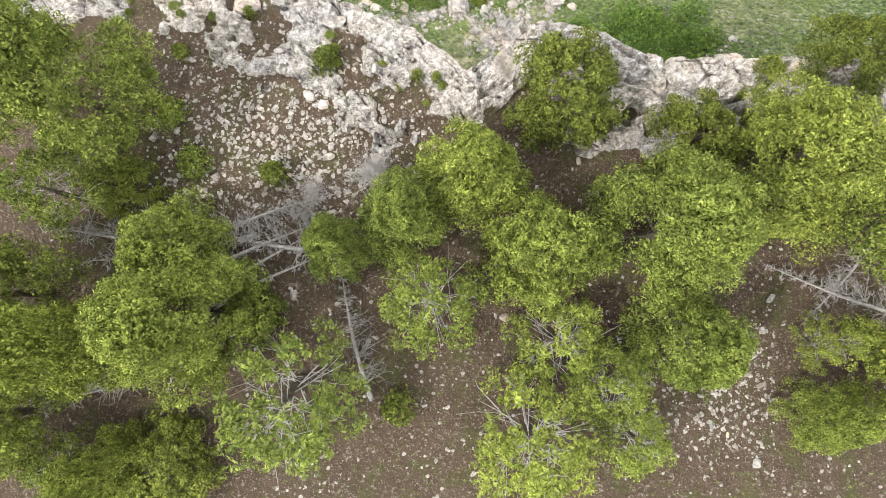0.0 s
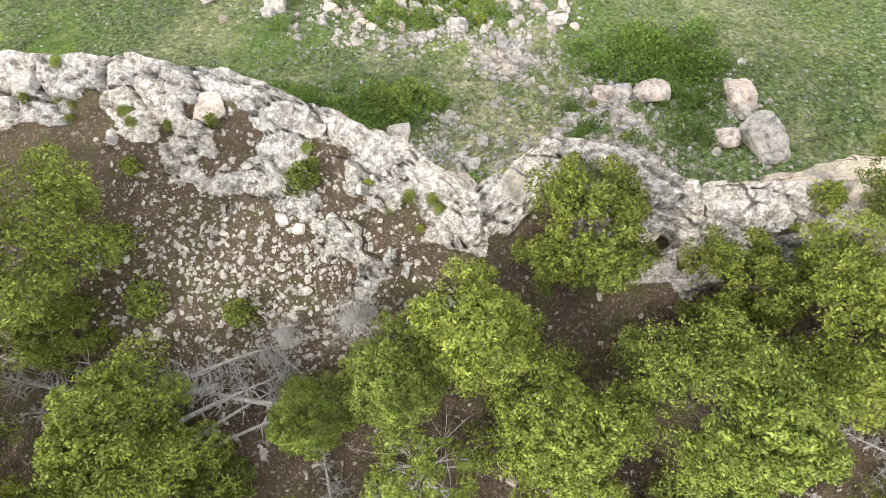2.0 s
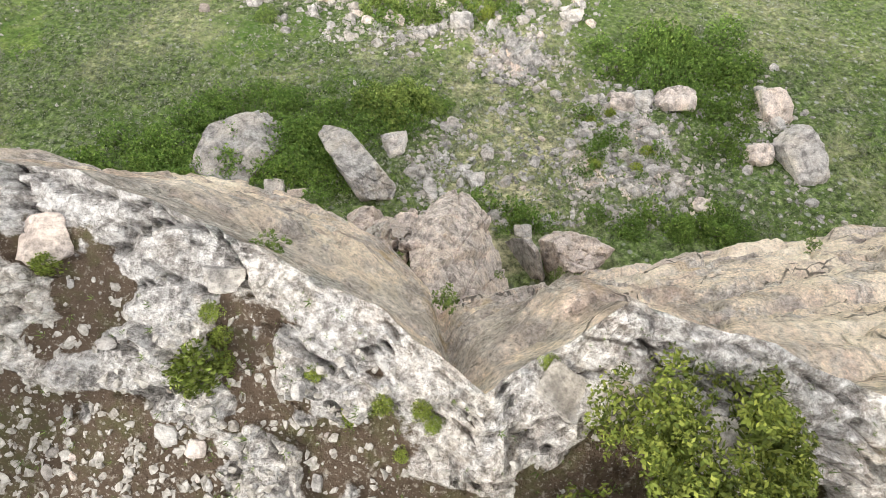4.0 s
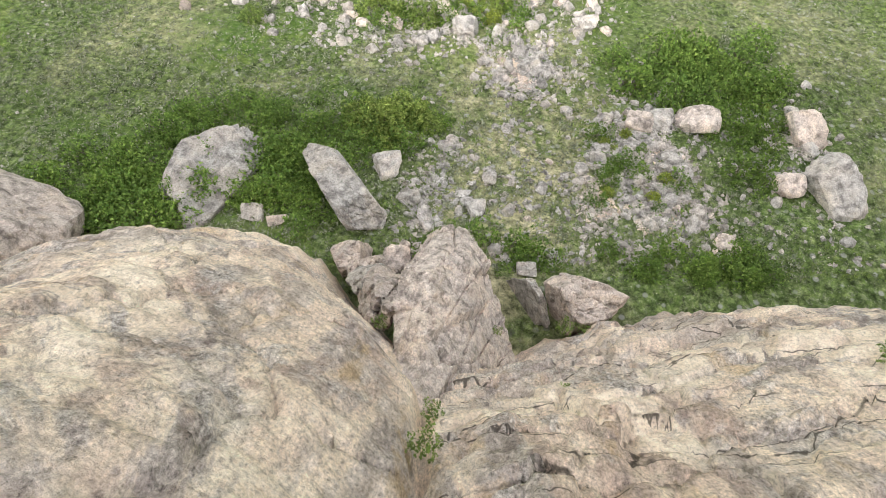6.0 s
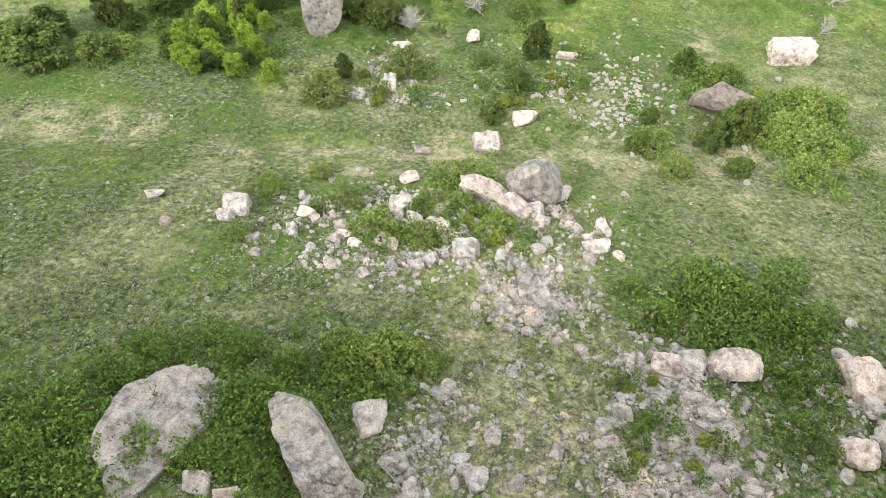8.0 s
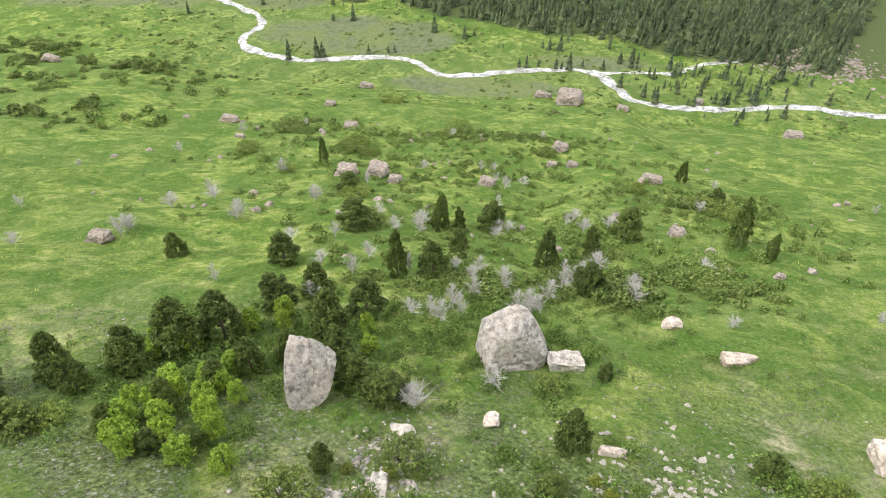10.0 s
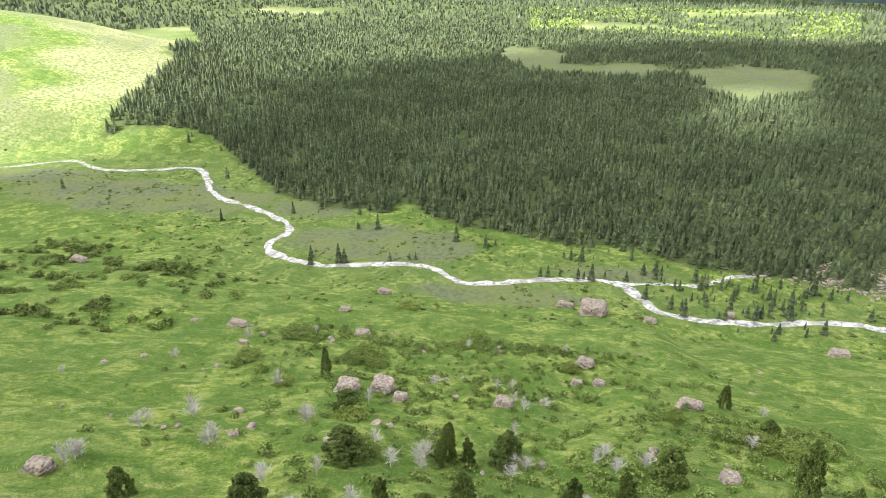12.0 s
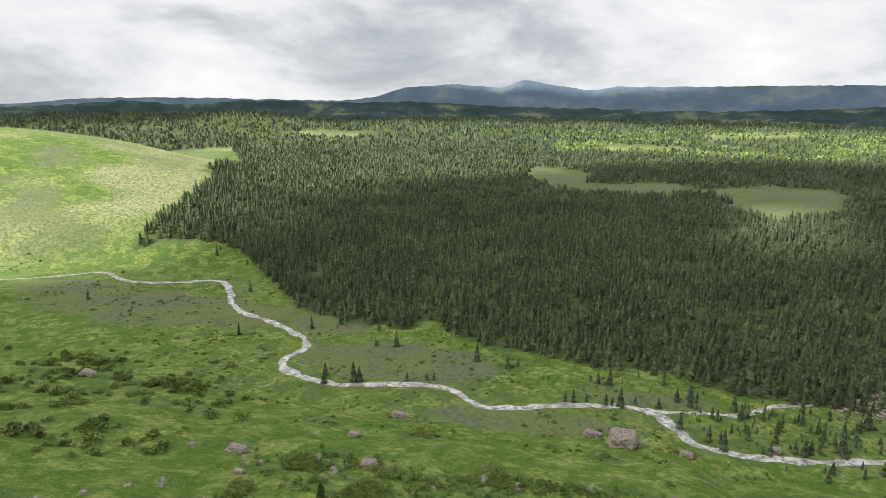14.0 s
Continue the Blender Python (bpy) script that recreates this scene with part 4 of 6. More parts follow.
def big_block(name, label, seed, centre, size, rot, mat, rough=0.04, cuts=7, foot=1.0, peak=0.0):
    """A large block; foot narrows it towards its base, peak towards its top."""
    me = boulder_mesh(name, 5, seed, mat, cuts, rough)
    for v in me.vertices:
        k = foot + (1 - foot) * min(1.0, v.co.z + 0.5) ** 0.7
        p = 1 - peak * max(0.0, v.co.z + 0.5) ** 1.8
        v.co.x, v.co.y = v.co.x * k * p, v.co.y * (0.5 + 0.5 * k) * p
    ob = tagged(new(name, me), label, "rock")
    ob.matrix_basis = pose(*centre, *rot) @ Matrix.Diagonal((*size, 1))
    return ob


big_block("standing_slab", "tall pale limestone slab standing among junipers", 57, (-31.5, 123.5, -122.8), (13.5, 6.0, 16.5), (-42, 20, 10), M_ROCK, 0.03, 30, 0.2)
big_block("dome_boulder", "huge rounded pale boulder with a broken brown face", 58, (7.5, 148.5, -135.4), (18.5, 15.0, 18.0), (-6, 0, 20), M_ROCK, 0.02, 60, 1.0, 0.5)
big_block("great_boulder", "tall pointed pale boulder rising over a heap of slabs", 65, (13.6, 68.8, -93.2), (10.5, 9.0, 11.0), (-10, -12, 15), M_ROCK, 0.025, 30, 1.0, 0.5)
# brown rock puts the block's shaded front into its colour
big_block("long_block", "long block with a pale sunny edge, brown for its shaded front, half hidden by juniper", 68, (54.4, 96.4, -111.8), (14.5, 6.0, 7.5), (8, 6, -17), M_RUST, 0.03, 5)
big_block("tilted_slab", "flat brownish slab leaning against the pointed boulder", 66, (5.6, 67.4, -92.6), (8.5, 3.6, 3.0), (-10, 10, -18), M_PINK, 0.04, 14)
big_block("tilted_slab", "broken brownish slab below the pointed boulder", 67, (10.4, 64.2, -91.0), (6.2, 3.4, 3.0), (-12, -8, -38), M_PINK, 0.04, 14)
big_block("rock_slab", "broad tilted slab of grey limestone among green shrubs", 51, (-28.3, 28.8, -67.3), (9.5, 16.0, 4.8), (-24, 6, -30), M_ROCK, 0.04, 16)
big_block("standing_stone", "long narrow grey block leaning below the cliff", 52, (-11.8, 27.6, -65.5), (5.0, 13.5, 6.5), (-32, 0, 38), M_ROCK, 0.03)
big_block("rock_buttress", "pinkish tan buttress of the cliff beyond a shrubby gap", 59, (-45.0, 19.5, -56.0), (20.0, 14.0, 17.0), (-6, 0, -28), M_PINK, 0.03, 8)


def rock_rib():
    """The sharp rib in the cleft: sections from the cliff outward, each with a left edge, a crest and a steep right face."""
    y = [8.0, 12.9, 15.1, 17.8, 20.0, 21.6, 22.6]
    left, crest, right = [-2.5, -2.6, -3.0, -2.6, -1.3, -0.5, 0.1], [-0.5, -0.6, -0.2, 0.0, 0.8, 1.3, 1.5], [7.5, 7.0, 6.4, 5.4, 4.2, 3.5, 3.0]
    top, low = [-26.0, -33.0, -37.5, -40.5, -47.0, -52.5, -57.0], [-49.0, -52.0, -52.0, -52.0, -53.0, -56.0, -60.0]
    yy = np.concatenate([np.linspace(8, 22.6, 110), [22.75, 22.85]])
    L, C, R, T, W = [np.interp(yy, y, q)[:, None] for q in (left, crest, right, top, low)]
    u = np.linspace(0, 1, 120)[None, :]
    knots = [0.0, 0.2, 0.32, 0.5, 0.8, 1.0]
    base = np.full_like(T, -68.0)
    def across(*q):
        q = np.concatenate(q, 1)
        i = np.minimum(np.searchsorted(knots, u[0], "right") - 1, 4)
        a = (u[0] - np.array(knots)[i]) / (np.array(knots)[i + 1] - np.array(knots)[i])
        return q[:, i] * (1 - a) + q[:, i + 1] * a
    end = np.where(yy > 22.6, 0.0, 1.0)[:, None]
    X = across(L - 1.2, L, C, C + 0.45 * (R - C), R, R + 0.8)
    Z = across(base, T - 1.6, T, T * 0.72 + W * 0.28, W, base)
    Z = Z * end + (-68.0) * (1 - end)
    Y = yy[:, None] + 0 * X
    a, ga = cells(X + 0.1 * Z, Y - 0.3 * X, 2.7, 1.7)
    b, gb = cells(X - 0.05 * Z, Y + 0.4 * X, 1.0, 4.7)
    r = 1.3 * (a - 0.5) + 0.45 * (b - 0.5) - 0.5 * np.exp(-(ga / 0.14) ** 2) - 0.2 * np.exp(-(gb / 0.08) ** 2) + 0.5 * wave(X + Y, Z, 3.0, 0.4) + 0.08 * wave(X, Z + Y, 0.7, 1.4)
    V = np.stack([X + 0.7 * r * (u - 0.3), Y + 0.5 * r, Z + 0.5 * r], -1)
    n, m = X.shape
    idx = np.arange(n * m).reshape(n, m)
    F = np.stack([idx[:-1, :-1], idx[1:, :-1], idx[1:, 1:], idx[:-1, 1:]], -1).reshape(-1, 4)
    tagged(new("rock_rib", mesh_of("rock_rib", V.reshape(-1, 3), F, M_PINK, False)), "sharp pale pinkish rib of rock wedged in the cliff's cleft", "rock")


rock_rib()
big_block("broken_block", "grey broken block wedged beside the sharp rib", 54, (-4.4, 15.4, -44.5), (4.6, 4.4, 15.0), (10, 8, -20), M_PINK, 0.06, 26)
big_block("broken_block", "small pale block jammed above the shrubs in the cleft", 61, (-6.0, 16.6, -50.0), (4.2, 3.6, 13.0), (8, 6, 25), M_ROCK, 0.06, 26)
big_block("broken_block", "pale broken block below the round wall", 62, (-6.9, 17.6, -55.5), (4.4, 3.2, 8.0), (4, 8, 10), M_PINK, 0.06, 26)
big_block("square_block", "flat-topped cream block at the foot of the round wall", 60, (-9.3, 19.0, -59.5), (4.6, 3.8, 7.5), (-4, 3, 12), M_PINK, 0.03)
big_block("corner_block", "square cream block at the foot of the cliff", 55, (15.6, 14.6, -57.6), (8.4, 6.6, 9.0), (-8, 4, -6), M_PINK, 0.03)
big_block("leaning_flake", "thin flake of rock leaning on the cliff", 56, (10.2, 15.0, -60.5), (2.2, 6.0, 9.0), (12, 14, 24), M_ROCK, 0.03)


# broken outcrop along the rim
rng = np.random.default_rng(17)
for i in range(9):
    x = rng.uniform(-16, 20)
    if -0.8 < x < 1.6:
        continue
    back = rng.uniform(0.3, 4.2 if x < 0 else 2.8)
    y = float(rim_y(x)) - back
    s = rng.uniform(0.5, 1.4)
    ob = tagged(new("outcrop_block", ROCKS[i % 7]), "white weathered limestone block breaking out of the cliff's rim", "rock", "outcrop along the rim")
    w, d, t = s * rng.uniform(0.9, 1.4), s * rng.uniform(0.7, 1.0), s * rng.uniform(0.4, 0.6)
    ob.matrix_basis = pose(x, y, float(height(x, y)) - 0.1 * t, rng.uniform(-8, 8), rng.uniform(-8, 8), rng.uniform(-40, 40)) @ Matrix.Diagonal((w, d, t, 1))

# ---- trees on the bench above the cliff ----
PINES = [make_tree("pine_tree", 11 + i, 6.0, 2.0, M_PINE, "yellow-green pine with a dense lumpy crown on bare soil", "tree", "pines above the cliff") for i in range(3)]
THIN = make_tree("thin_pine", 21, 6.0, 2.2, M_PINE, "half-dead pine with grey twigs showing through", "tree", "thin pines above the cliff", 64, 15, 0.06, (0.3, 0.5), 0.15, 0.6, 0.22, dead=1, tufts=12, inner=20)
JUNIPER = make_tree("juniper_tree", 31, 4.5, 2.0, M_OLIVE, "olive green bushy juniper on the cliff top", "tree", "junipers above the cliff", 44, 22, 0.055, (0.36, 0.62), 0.1, 0.5, tufts=22)
# x, y, height, crown radius
DENSE_PINES = [(0.9, 4.8, 6, 1.9), (-2.0, 3.1, 6, 1.6), (3.2, 1.5, 7, 2.0), (7.9, 2.2, 9, 2.6), (9.2, -2.0, 6, 2.0), (12.8, 4.5, 7, 2.8), (-9.9, -0.7, 8, 2.5), (-13.5, -1.7, 9, 2.1),
               (-14.0, 7.8, 8, 2.7), (-10.5, 2.1, 5, 1.9), (-4.6, 1.7, 6, 1.2), (14.7, -5.3, 5, 1.5), (-17.2, 0.3, 7, 2.0), (-17.5, -4.6, 8, 2.3), (-13.8, -6.9, 5, 1.7), (18.2, 2.5, 7, 2.4), (18.0, -3.5, 6, 2.0)]
THIN_PINES = [(-0.6, -0.3, 5.5, 2.2), (4.3, -2.0, 4, 2.2), (6.5, -3.9, 6, 1.8), (3.2, -5.7, 6, 2.8), (7.4, -5.9, 5, 1.6), (-15.0, 4.1, 7, 1.8), (-6.3, -3.5, 7, 3.0), (-15.6, -6.7, 4, 1.4), (15.1, -2.3, 5, 1.2)]
JUNIPERS = [(4.8, 7.9, 5, 2.2), (9.9, 6.0, 4, 1.6), (16.1, 9.1, 3, 1.5), (-7.9, -0.5, 3, 1.0), (-11.8, -6.8, 2.5, 2.0), (-13.6, 4.6, 2.2, 1.2)]
rng = np.random.default_rng(5)
BROAD = make_tree("pine_tree", 14, 8.0, 2.6, M_PINE, "broad old yellow-green pine with a lumpy spreading crown", "tree", "pines above the cliff", 40, 34, 0.062, (0.55, 1.05), tufts=34)
spread_things(BROAD, [(x, y, r / 2.6, h / 8.0) for x, y, h, r in DENSE_PINES if r >= 2.5], rng)
SMALL_PINES = [q for q in DENSE_PINES if q[3] < 2.5]
for i in range(3):
    spread_things(PINES[i], [(x, y, r / 2.0, h / 6.0) for x, y, h, r in SMALL_PINES[i::3]], rng)
spread_things(THIN, [(x, y, r / 2.2, h / 6.0) for x, y, h, r in THIN_PINES], rng)
spread_things(JUNIPER, [(x, y, r / 2.0, h / 4.5) for x, y, h, r in JUNIPERS], rng)
BUSH = make_shrub("low_shrub", 41, M_PINE, "small rounded yellow-green bush among pale stones", "shrub", "bushes on the cliff top", 34, 46, 0.09, 0.95)
spread_things(BUSH, [(-10.7, 5.7, 0.85, 1.2), (-7.3, 5.2, 0.75, 1.3), (-11.6, 7.9, 0.75, 1.5), (-5.1, 10.0, 0.8, 1.4), (-8.4, 12.2, 0.35, 0.6), (-11.4, 10.6, 0.5, 0.7), (-2.2, -4.7, 1.0, 1.6), (13.2, 9.0, 0.8, 1.0)], rng)

rng2 = np.random.default_rng(19)
for i in range(26):
    x = rng2.uniform(-16, 20)
    y = float(rim_y(x)) - rng2.uniform(0.2, 3.0)
    copy_thing(BUSH, at_ground(x, y, 0.02, rng2.uniform(0.16, 0.4), 40 * i, 0, rng2.uniform(0.15, 0.4)))

# plants rooted in the cleft and on ledges of the cliff
CLEFT = make_shrub("cleft_plant", 43, M_SHRUB, "green plant rooted in a cleft of the cliff", "plant", "plants on the cliff", 14, 40, 0.1, 0.8)
for i, (x, z, s) in enumerate([(0.2, -17, 0.9), (0.4, -24, 0.8), (0.5, -33, 1.0), (-1.5, -40, 1.0), (8.5, -30, 0.5), (14.5, -27, 0.5), (24.0, -24, 0.8), (4.0, -42, 0.9), (-14.0, 1.0, 0.5), (-4.0, 2.0, 0.6)]):
    m = pose(x, float(face_y(np.float64(x), np.float64(z))) + 0.1, z, 0, 0, 50 * i) @ Matrix.Diagonal((s, s, s, 1))
    if i == 0:
        CLEFT.matrix_basis = m
    else:
        copy_thing(CLEFT, m)
for i, (x, y, z, s) in enumerate([(13.2, 12.6, -54.6, 1.3), (15.2, 12.5, -54.4, 1.4), (17.2, 12.4, -54.5, 1.2), (-3.9, 14.0, -38.6, 0.8), (5.8, 12.6, -48.0, 0.7)]):
    copy_thing(CLEFT, pose(x, y, z, 0, 0, 80 * i) @ Matrix.Diagonal((s, s, s, 1)))

# ---- dead wood ----
GREY = make_snag("dead_bush", 63, 2.0, "grey leafless bush by the cliff edge", "dead bush", "dead bushes", 130, 0.7, 8, 0.012, 0.6, 0.4, M_DEAD, 1.0, 0.004)
GREY.matrix_basis = at_ground(-3.1, 4.9, 0.05, 1.35)
copy_thing(GREY, at_ground(-15.5, 6.0, 0.05, 1.1, 60))
FALLEN = make_snag("fallen_tree", 62, 6.5, "fallen bleached tree lying across the slope with broken branches", "fallen tree", "fallen trees", 100, 0.22, 5, 0.014, 0.0, 0.7, None, 0.7, 0.003)


def lay(ob, a, b, z0, first):
    """Lays a dead tree from its root a to its tip b (plan)."""
    ax, ay = a
    bx, by = b
    za, zb = float(height(ax, ay)) + z0, float(height(bx, by)) + 0.5
    d = Vector((bx - ax, by - ay, zb - za))
    s = d.length / 6.5
    m = Matrix.Translation((ax, ay, za)) @ d.to_track_quat("Z", "Y").to_matrix().to_4x4() @ Matrix.Diagonal((s, s, s, 1))
    if first:
        ob.matrix_basis = m
    else:
        copy_thing(ob, m)


LOG = make_snag("fallen_log", 64, 6.5, "long bleached log lying bare on the slope", "log", "fallen logs", 22, 0.1, 1, 0.022)
lay(LOG, (-10.6, 0.7), (-5.6, 3.2), 0.9, True)
lay(LOG, (-9.9, 0.0), (-5.3, 3.1), 0.7, False)
lay(LOG, (-9.8, -0.4), (-4.6, 2.2), 0.5, False)
lay(LOG, (-3.3, -4.3), (-4.7, 0.9), 0.5, False)
lay(LOG, (-4.6, 26.2), (-1.4, 23.2), 0.4, False)
lay(FALLEN, (-8.2, 2.6), (-15.6, 1.5), 0.5, True)
lay(FALLEN, (-6.2, 3.9), (-4.4, 2.2), 0.3, False)
lay(FALLEN, (-9.0, 3.0), (-5.0, 4.3), 0.3, False)
lay(FALLEN, (-9.8, -2.2), (-17.2, -4.4), 1.2, False)
lay(FALLEN, (-9.6, 2.2), (-16.6, 3.0), 0.9, False)
lay(FALLEN, (18.8, -1.2), (14.0, 0.8), 1.0, False)
lay(FALLEN, (17.6, 1.8), (15.2, -1.2), 0.8, False)
copy_thing(GREY, at_ground(-5.6, 4.4, 0.05, 0.6, 70))
lay(FALLEN, (-4.9, 1.8), (-11.3, 3.1), 0.6, False)
lay(FALLEN, (-3.4, -4.2), (-4.6, 1.0), 0.3, False)
lay(FALLEN, (-5.4, 2.0), (-6.8, 4.6), 0.3, False)
lay(FALLEN, (-12.5, -0.5), (-14.8, -2.6), 0.2, False)


def fire_ring():
    """A ring of pale stones round a bed of ash."""
    ob = thing("fire_ring", "small campfire ring of pale stones with ash inside", "fire ring")
    m, add = material("ash")
    ash = finish(m, add, ramp(add, noise_of(add, spot(add), 9.0), [(0.35, (0.03, 0.028, 0.026)), (0.65, (0.16, 0.15, 0.14))]), 0.95)
    v, f = ball(2)
    part("ash_bed", mesh_of("ash_bed", v * [0.36, 0.36, 0.05], f, ash, True), ob)
    for i in range(13):
        a = i * 6.283 / 13
        st = part("stone", STONES[i % 8], ob)
        st.matrix_basis = pose(0.47 * math.cos(a), 0.47 * math.sin(a), 0.06, 10 * i, 7 * i, 57 * i) @ Matrix.Diagonal((0.25, 0.2, 0.2, 1))
    ob.matrix_basis = at_ground(-6.6, -6.6)


fire_ring()

# ---- stones on the bench ----
rng = np.random.default_rng(9)


def stone_place(rng):
    while True:
        x, y = rng.uniform(-13, 14), rng.uniform(-8, 12)
        d = float(rim_y(x)) - y
        k = math.exp(-((x + 7) / 5) ** 2 - ((y - 6.5) / 3.6) ** 2) + 0.8 * math.exp(-((x - 12) / 3) ** 2 - ((y + 4) / 2.4) ** 2) + 0.03 + 0.12 * math.exp(-((x + 2) / 3) ** 2 - ((y - 7) / 3) ** 2)
        if d > 0.4 and rng.uniform() < k:
            return x, y


for i in range(170):
    x, y = stone_place(rng)
    s = 0.11 + 0.36 * rng.uniform() ** 3
    ob = tagged(new("stone", STONES[i % 8]), "pale angular stone lying on brown soil", "stone", "stones above the cliff")
    ob.matrix_basis = pose(x, y, float(height(x, y)) + 0.05 * s, rng.uniform(-20, 20), rng.uniform(-20, 20), rng.uniform(0, 360)) @ Matrix.Diagonal((s * 1.25, s * rng.uniform(0.7, 1), s * 0.6, 1))


def scatter(name, n, place, base_v, base_f, size, mat, label, category, sink=0.0, flat=(1, 1, 1), seed=1, tilt=0.4, jitter=0.0):
    """One object of many small pieces: place(rng, n) gives x, y arrays; each piece turned and scaled at random."""
    rng = np.random.default_rng(seed)
    x, y = place(rng, n)
    n = len(x)
    s = size[0] + (size[1] - size[0]) * rng.uniform(size=n) ** 2.2
    a = rng.uniform(0, 6.283, n)
    q = base_v[None] * (np.array(flat)[None] * rng.uniform(0.75, 1.25, (n, 3)))[:, None, :] * s[:, None, None]
    if jitter:
        q = q + jitter * s[:, None, None] * rng.normal(size=q.shape)
    c, d = np.cos(a)[:, None], np.sin(a)[:, None]
    tx, ty = tilt * rng.normal(size=(n, 1)), tilt * rng.normal(size=(n, 1))
    px, py, pz = q[..., 0] * c - q[..., 1] * d, q[..., 0] * d + q[..., 1] * c, q[..., 2]
    z = height(x, y)[:, None] - sink * s[:, None]
    V = np.stack([px + x[:, None] + tx * pz, py + y[:, None] + ty * pz, pz + z], -1).reshape(-1, 3)
    F = (base_f[None] + (np.arange(n) * len(base_v))[:, None, None]).reshape(-1, base_f.shape[1])
    return tagged(new(name, mesh_of(name, V, F, mat)), label, category, kind="stuff")


def bench_places(rng, n):
    pts = np.array([stone_place(rng) for _ in range(n)])
    return pts[:, 0], pts[:, 1]


CHIP_V, CHIP_F = ball(1)
CHIP_V = CHIP_V * np.minimum(1.0, 0.62 / np.maximum(np.abs(CHIP_V @ np.array([[0.9, 0.3, 0.2], [-0.4, 0.85, 0.1], [0.1, -0.3, 0.95]])).max(1), 0.1))[:, None]
scatter("rubble", 3400, bench_places, CHIP_V, CHIP_F, (0.03, 0.14), M_CHIP, "small pale stones strewn over brown soil", "rubble", -0.1, (1.25, 0.85, 0.6), 3, 0.5, 0.26)
BLADES = 5
bl = []
for k in range(BLADES):
    a = k * 6.283 / BLADES
    c, s = math.cos(a), math.sin(a)
    bl += [(0.12 * c - 0.1 * s, 0.12 * s + 0.1 * c, 0), (0.12 * c + 0.1 * s, 0.12 * s - 0.1 * c, 0), (0.62 * c, 0.62 * s, 0.65 + 0.2 * (k % 3))]
TUFT_V, TUFT_F = np.array(bl), np.arange(BLADES * 3).reshape(-1, 3)


def bench_loose(rng, n):
    x, y = rng.uniform(-19, 19, n), rng.uniform(-9, 12, n)
    ok = (rim_y(x) - y > 0.3) & (wave(x, y, 6, 1.3) + 0.6 * rng.normal(size=n) > 0.35)
    return x[ok], y[ok]


scatter("stone_chips", 5200, bench_loose, CHIP_V, CHIP_F, (0.03, 0.12), M_CHIP, "pale chips of stone scattered on the forest floor", "rubble", -0.1, (1.2, 0.9, 0.6), 13, 0.4, 0.1)


def bench_any(rng, n):
    x, y = rng.uniform(-19, 19, n), rng.uniform(-9, 12, n)
    ok = (rim_y(x) - y > 0.3) & (wave(x, y, 5, 0.3) + 0.5 * rng.normal(size=n) > 0.1)
    return x[ok], y[ok]


scatter("grass_tufts", 9000, bench_any, TUFT_V, TUFT_F, (0.06, 0.2), M_SHRUB, "thin green tufts on brown forest soil", "grass", 0.1, (1, 1, 1), 4)


# ---- meadow cover below the cliff ----
# talus spreads: x, y, half widths, share
SPREADS = [(26, 31, 4.5, 5.5, 0.30), (12, 47, 3.2, 2.6, 0.10), (-2, 58, 11, 5.0, 0.27), (12, 62, 6, 4.0, 0.06), (46, 34, 3.5, 6.5, 0.07), (-1, 28, 3.0, 5.0, 0.06), (9, 30, 3.0, 7, 0.02), (-17, 97, 7, 1.6, 0.04), (-13, 108, 4, 5, 0.04), (16, 20, 8, 2.5, 0.04)]


def stony(x, y):
    """How stony the slope is."""
    return sum(q[4] * 10 / (q[2] * q[3]) ** 0.5 * np.exp(-0.6 * ((x - q[0]) / q[2]) ** 2 - 0.6 * ((y - q[1]) / q[3]) ** 2) for q in SPREADS)


def slope_any(rng, n, y0=18, y1=150):
    y = y0 + (y1 - y0) * rng.uniform(size=n) ** 1.15
    x = rng.uniform(-1, 1, n) * (45 + 0.62 * y)
    return x, y


def keep(fn, test):
    def place(rng, n):
        x, y = fn(rng, n)
        ok = test(x, y, rng) & (stony(x, y) < 0.22 + 0.25 * rng.uniform(size=len(x)))
        return x[ok], y[ok]
    return place


scatter("meadow_grass", 56000, keep(slope_any, lambda x, y, r: wave(x, y, 21, 0.9) + 0.6 * r.normal(size=len(x)) > -0.1), TUFT_V, TUFT_F, (0.25, 0.8), M_SHRUB,
        "low green meadow plants covering the slope", "grass", 0.15, (1, 1, 0.85), 5)
DOME_V = np.array([(math.cos(k * 1.047) * (0.6 + 0.3 * (k % 2)), math.sin(k * 1.047) * (0.6 + 0.3 * (k % 2)), 0.05) for k in range(6)] + [(0, 0, 0.62)] + [(math.cos(k * 1.047 + 0.5) * 0.42, math.sin(k * 1.047 + 0.5) * 0.42, 0.4) for k in range(6)])
DOME_F = np.array([(k, (k + 1) % 6, 7 + k) for k in range(6)] + [((k + 1) % 6, 7 + (k + 1) % 6, 7 + k) for k in range(6)] + [(7 + k, 7 + (k + 1) % 6, 6) for k in range(6)])
CLUMP_V, CLUMP_F = leaves([(0, 0, 0.34), (0.34, 0.06, 0.22), (-0.2, 0.3, 0.22), (-0.18, -0.3, 0.22)], [0.3] * 4, 5, 0.13, np.random.default_rng(4), 0.1, 0.5)
scatter("sagebrush", 40000, keep(slope_any, lambda x, y, r: (wave(x, y, 26, 2.9) + 0.5 * r.normal(size=len(x)) + 0.35 * (x < -4) + 0.2 * (x > 40) > 0.2)), CLUMP_V, CLUMP_F, (0.45, 1.5), M_SAGE,
        "grey-green sagebrush dotted over the slope", "sagebrush", 0.1, (1, 1, 0.8), 6, 0.2)
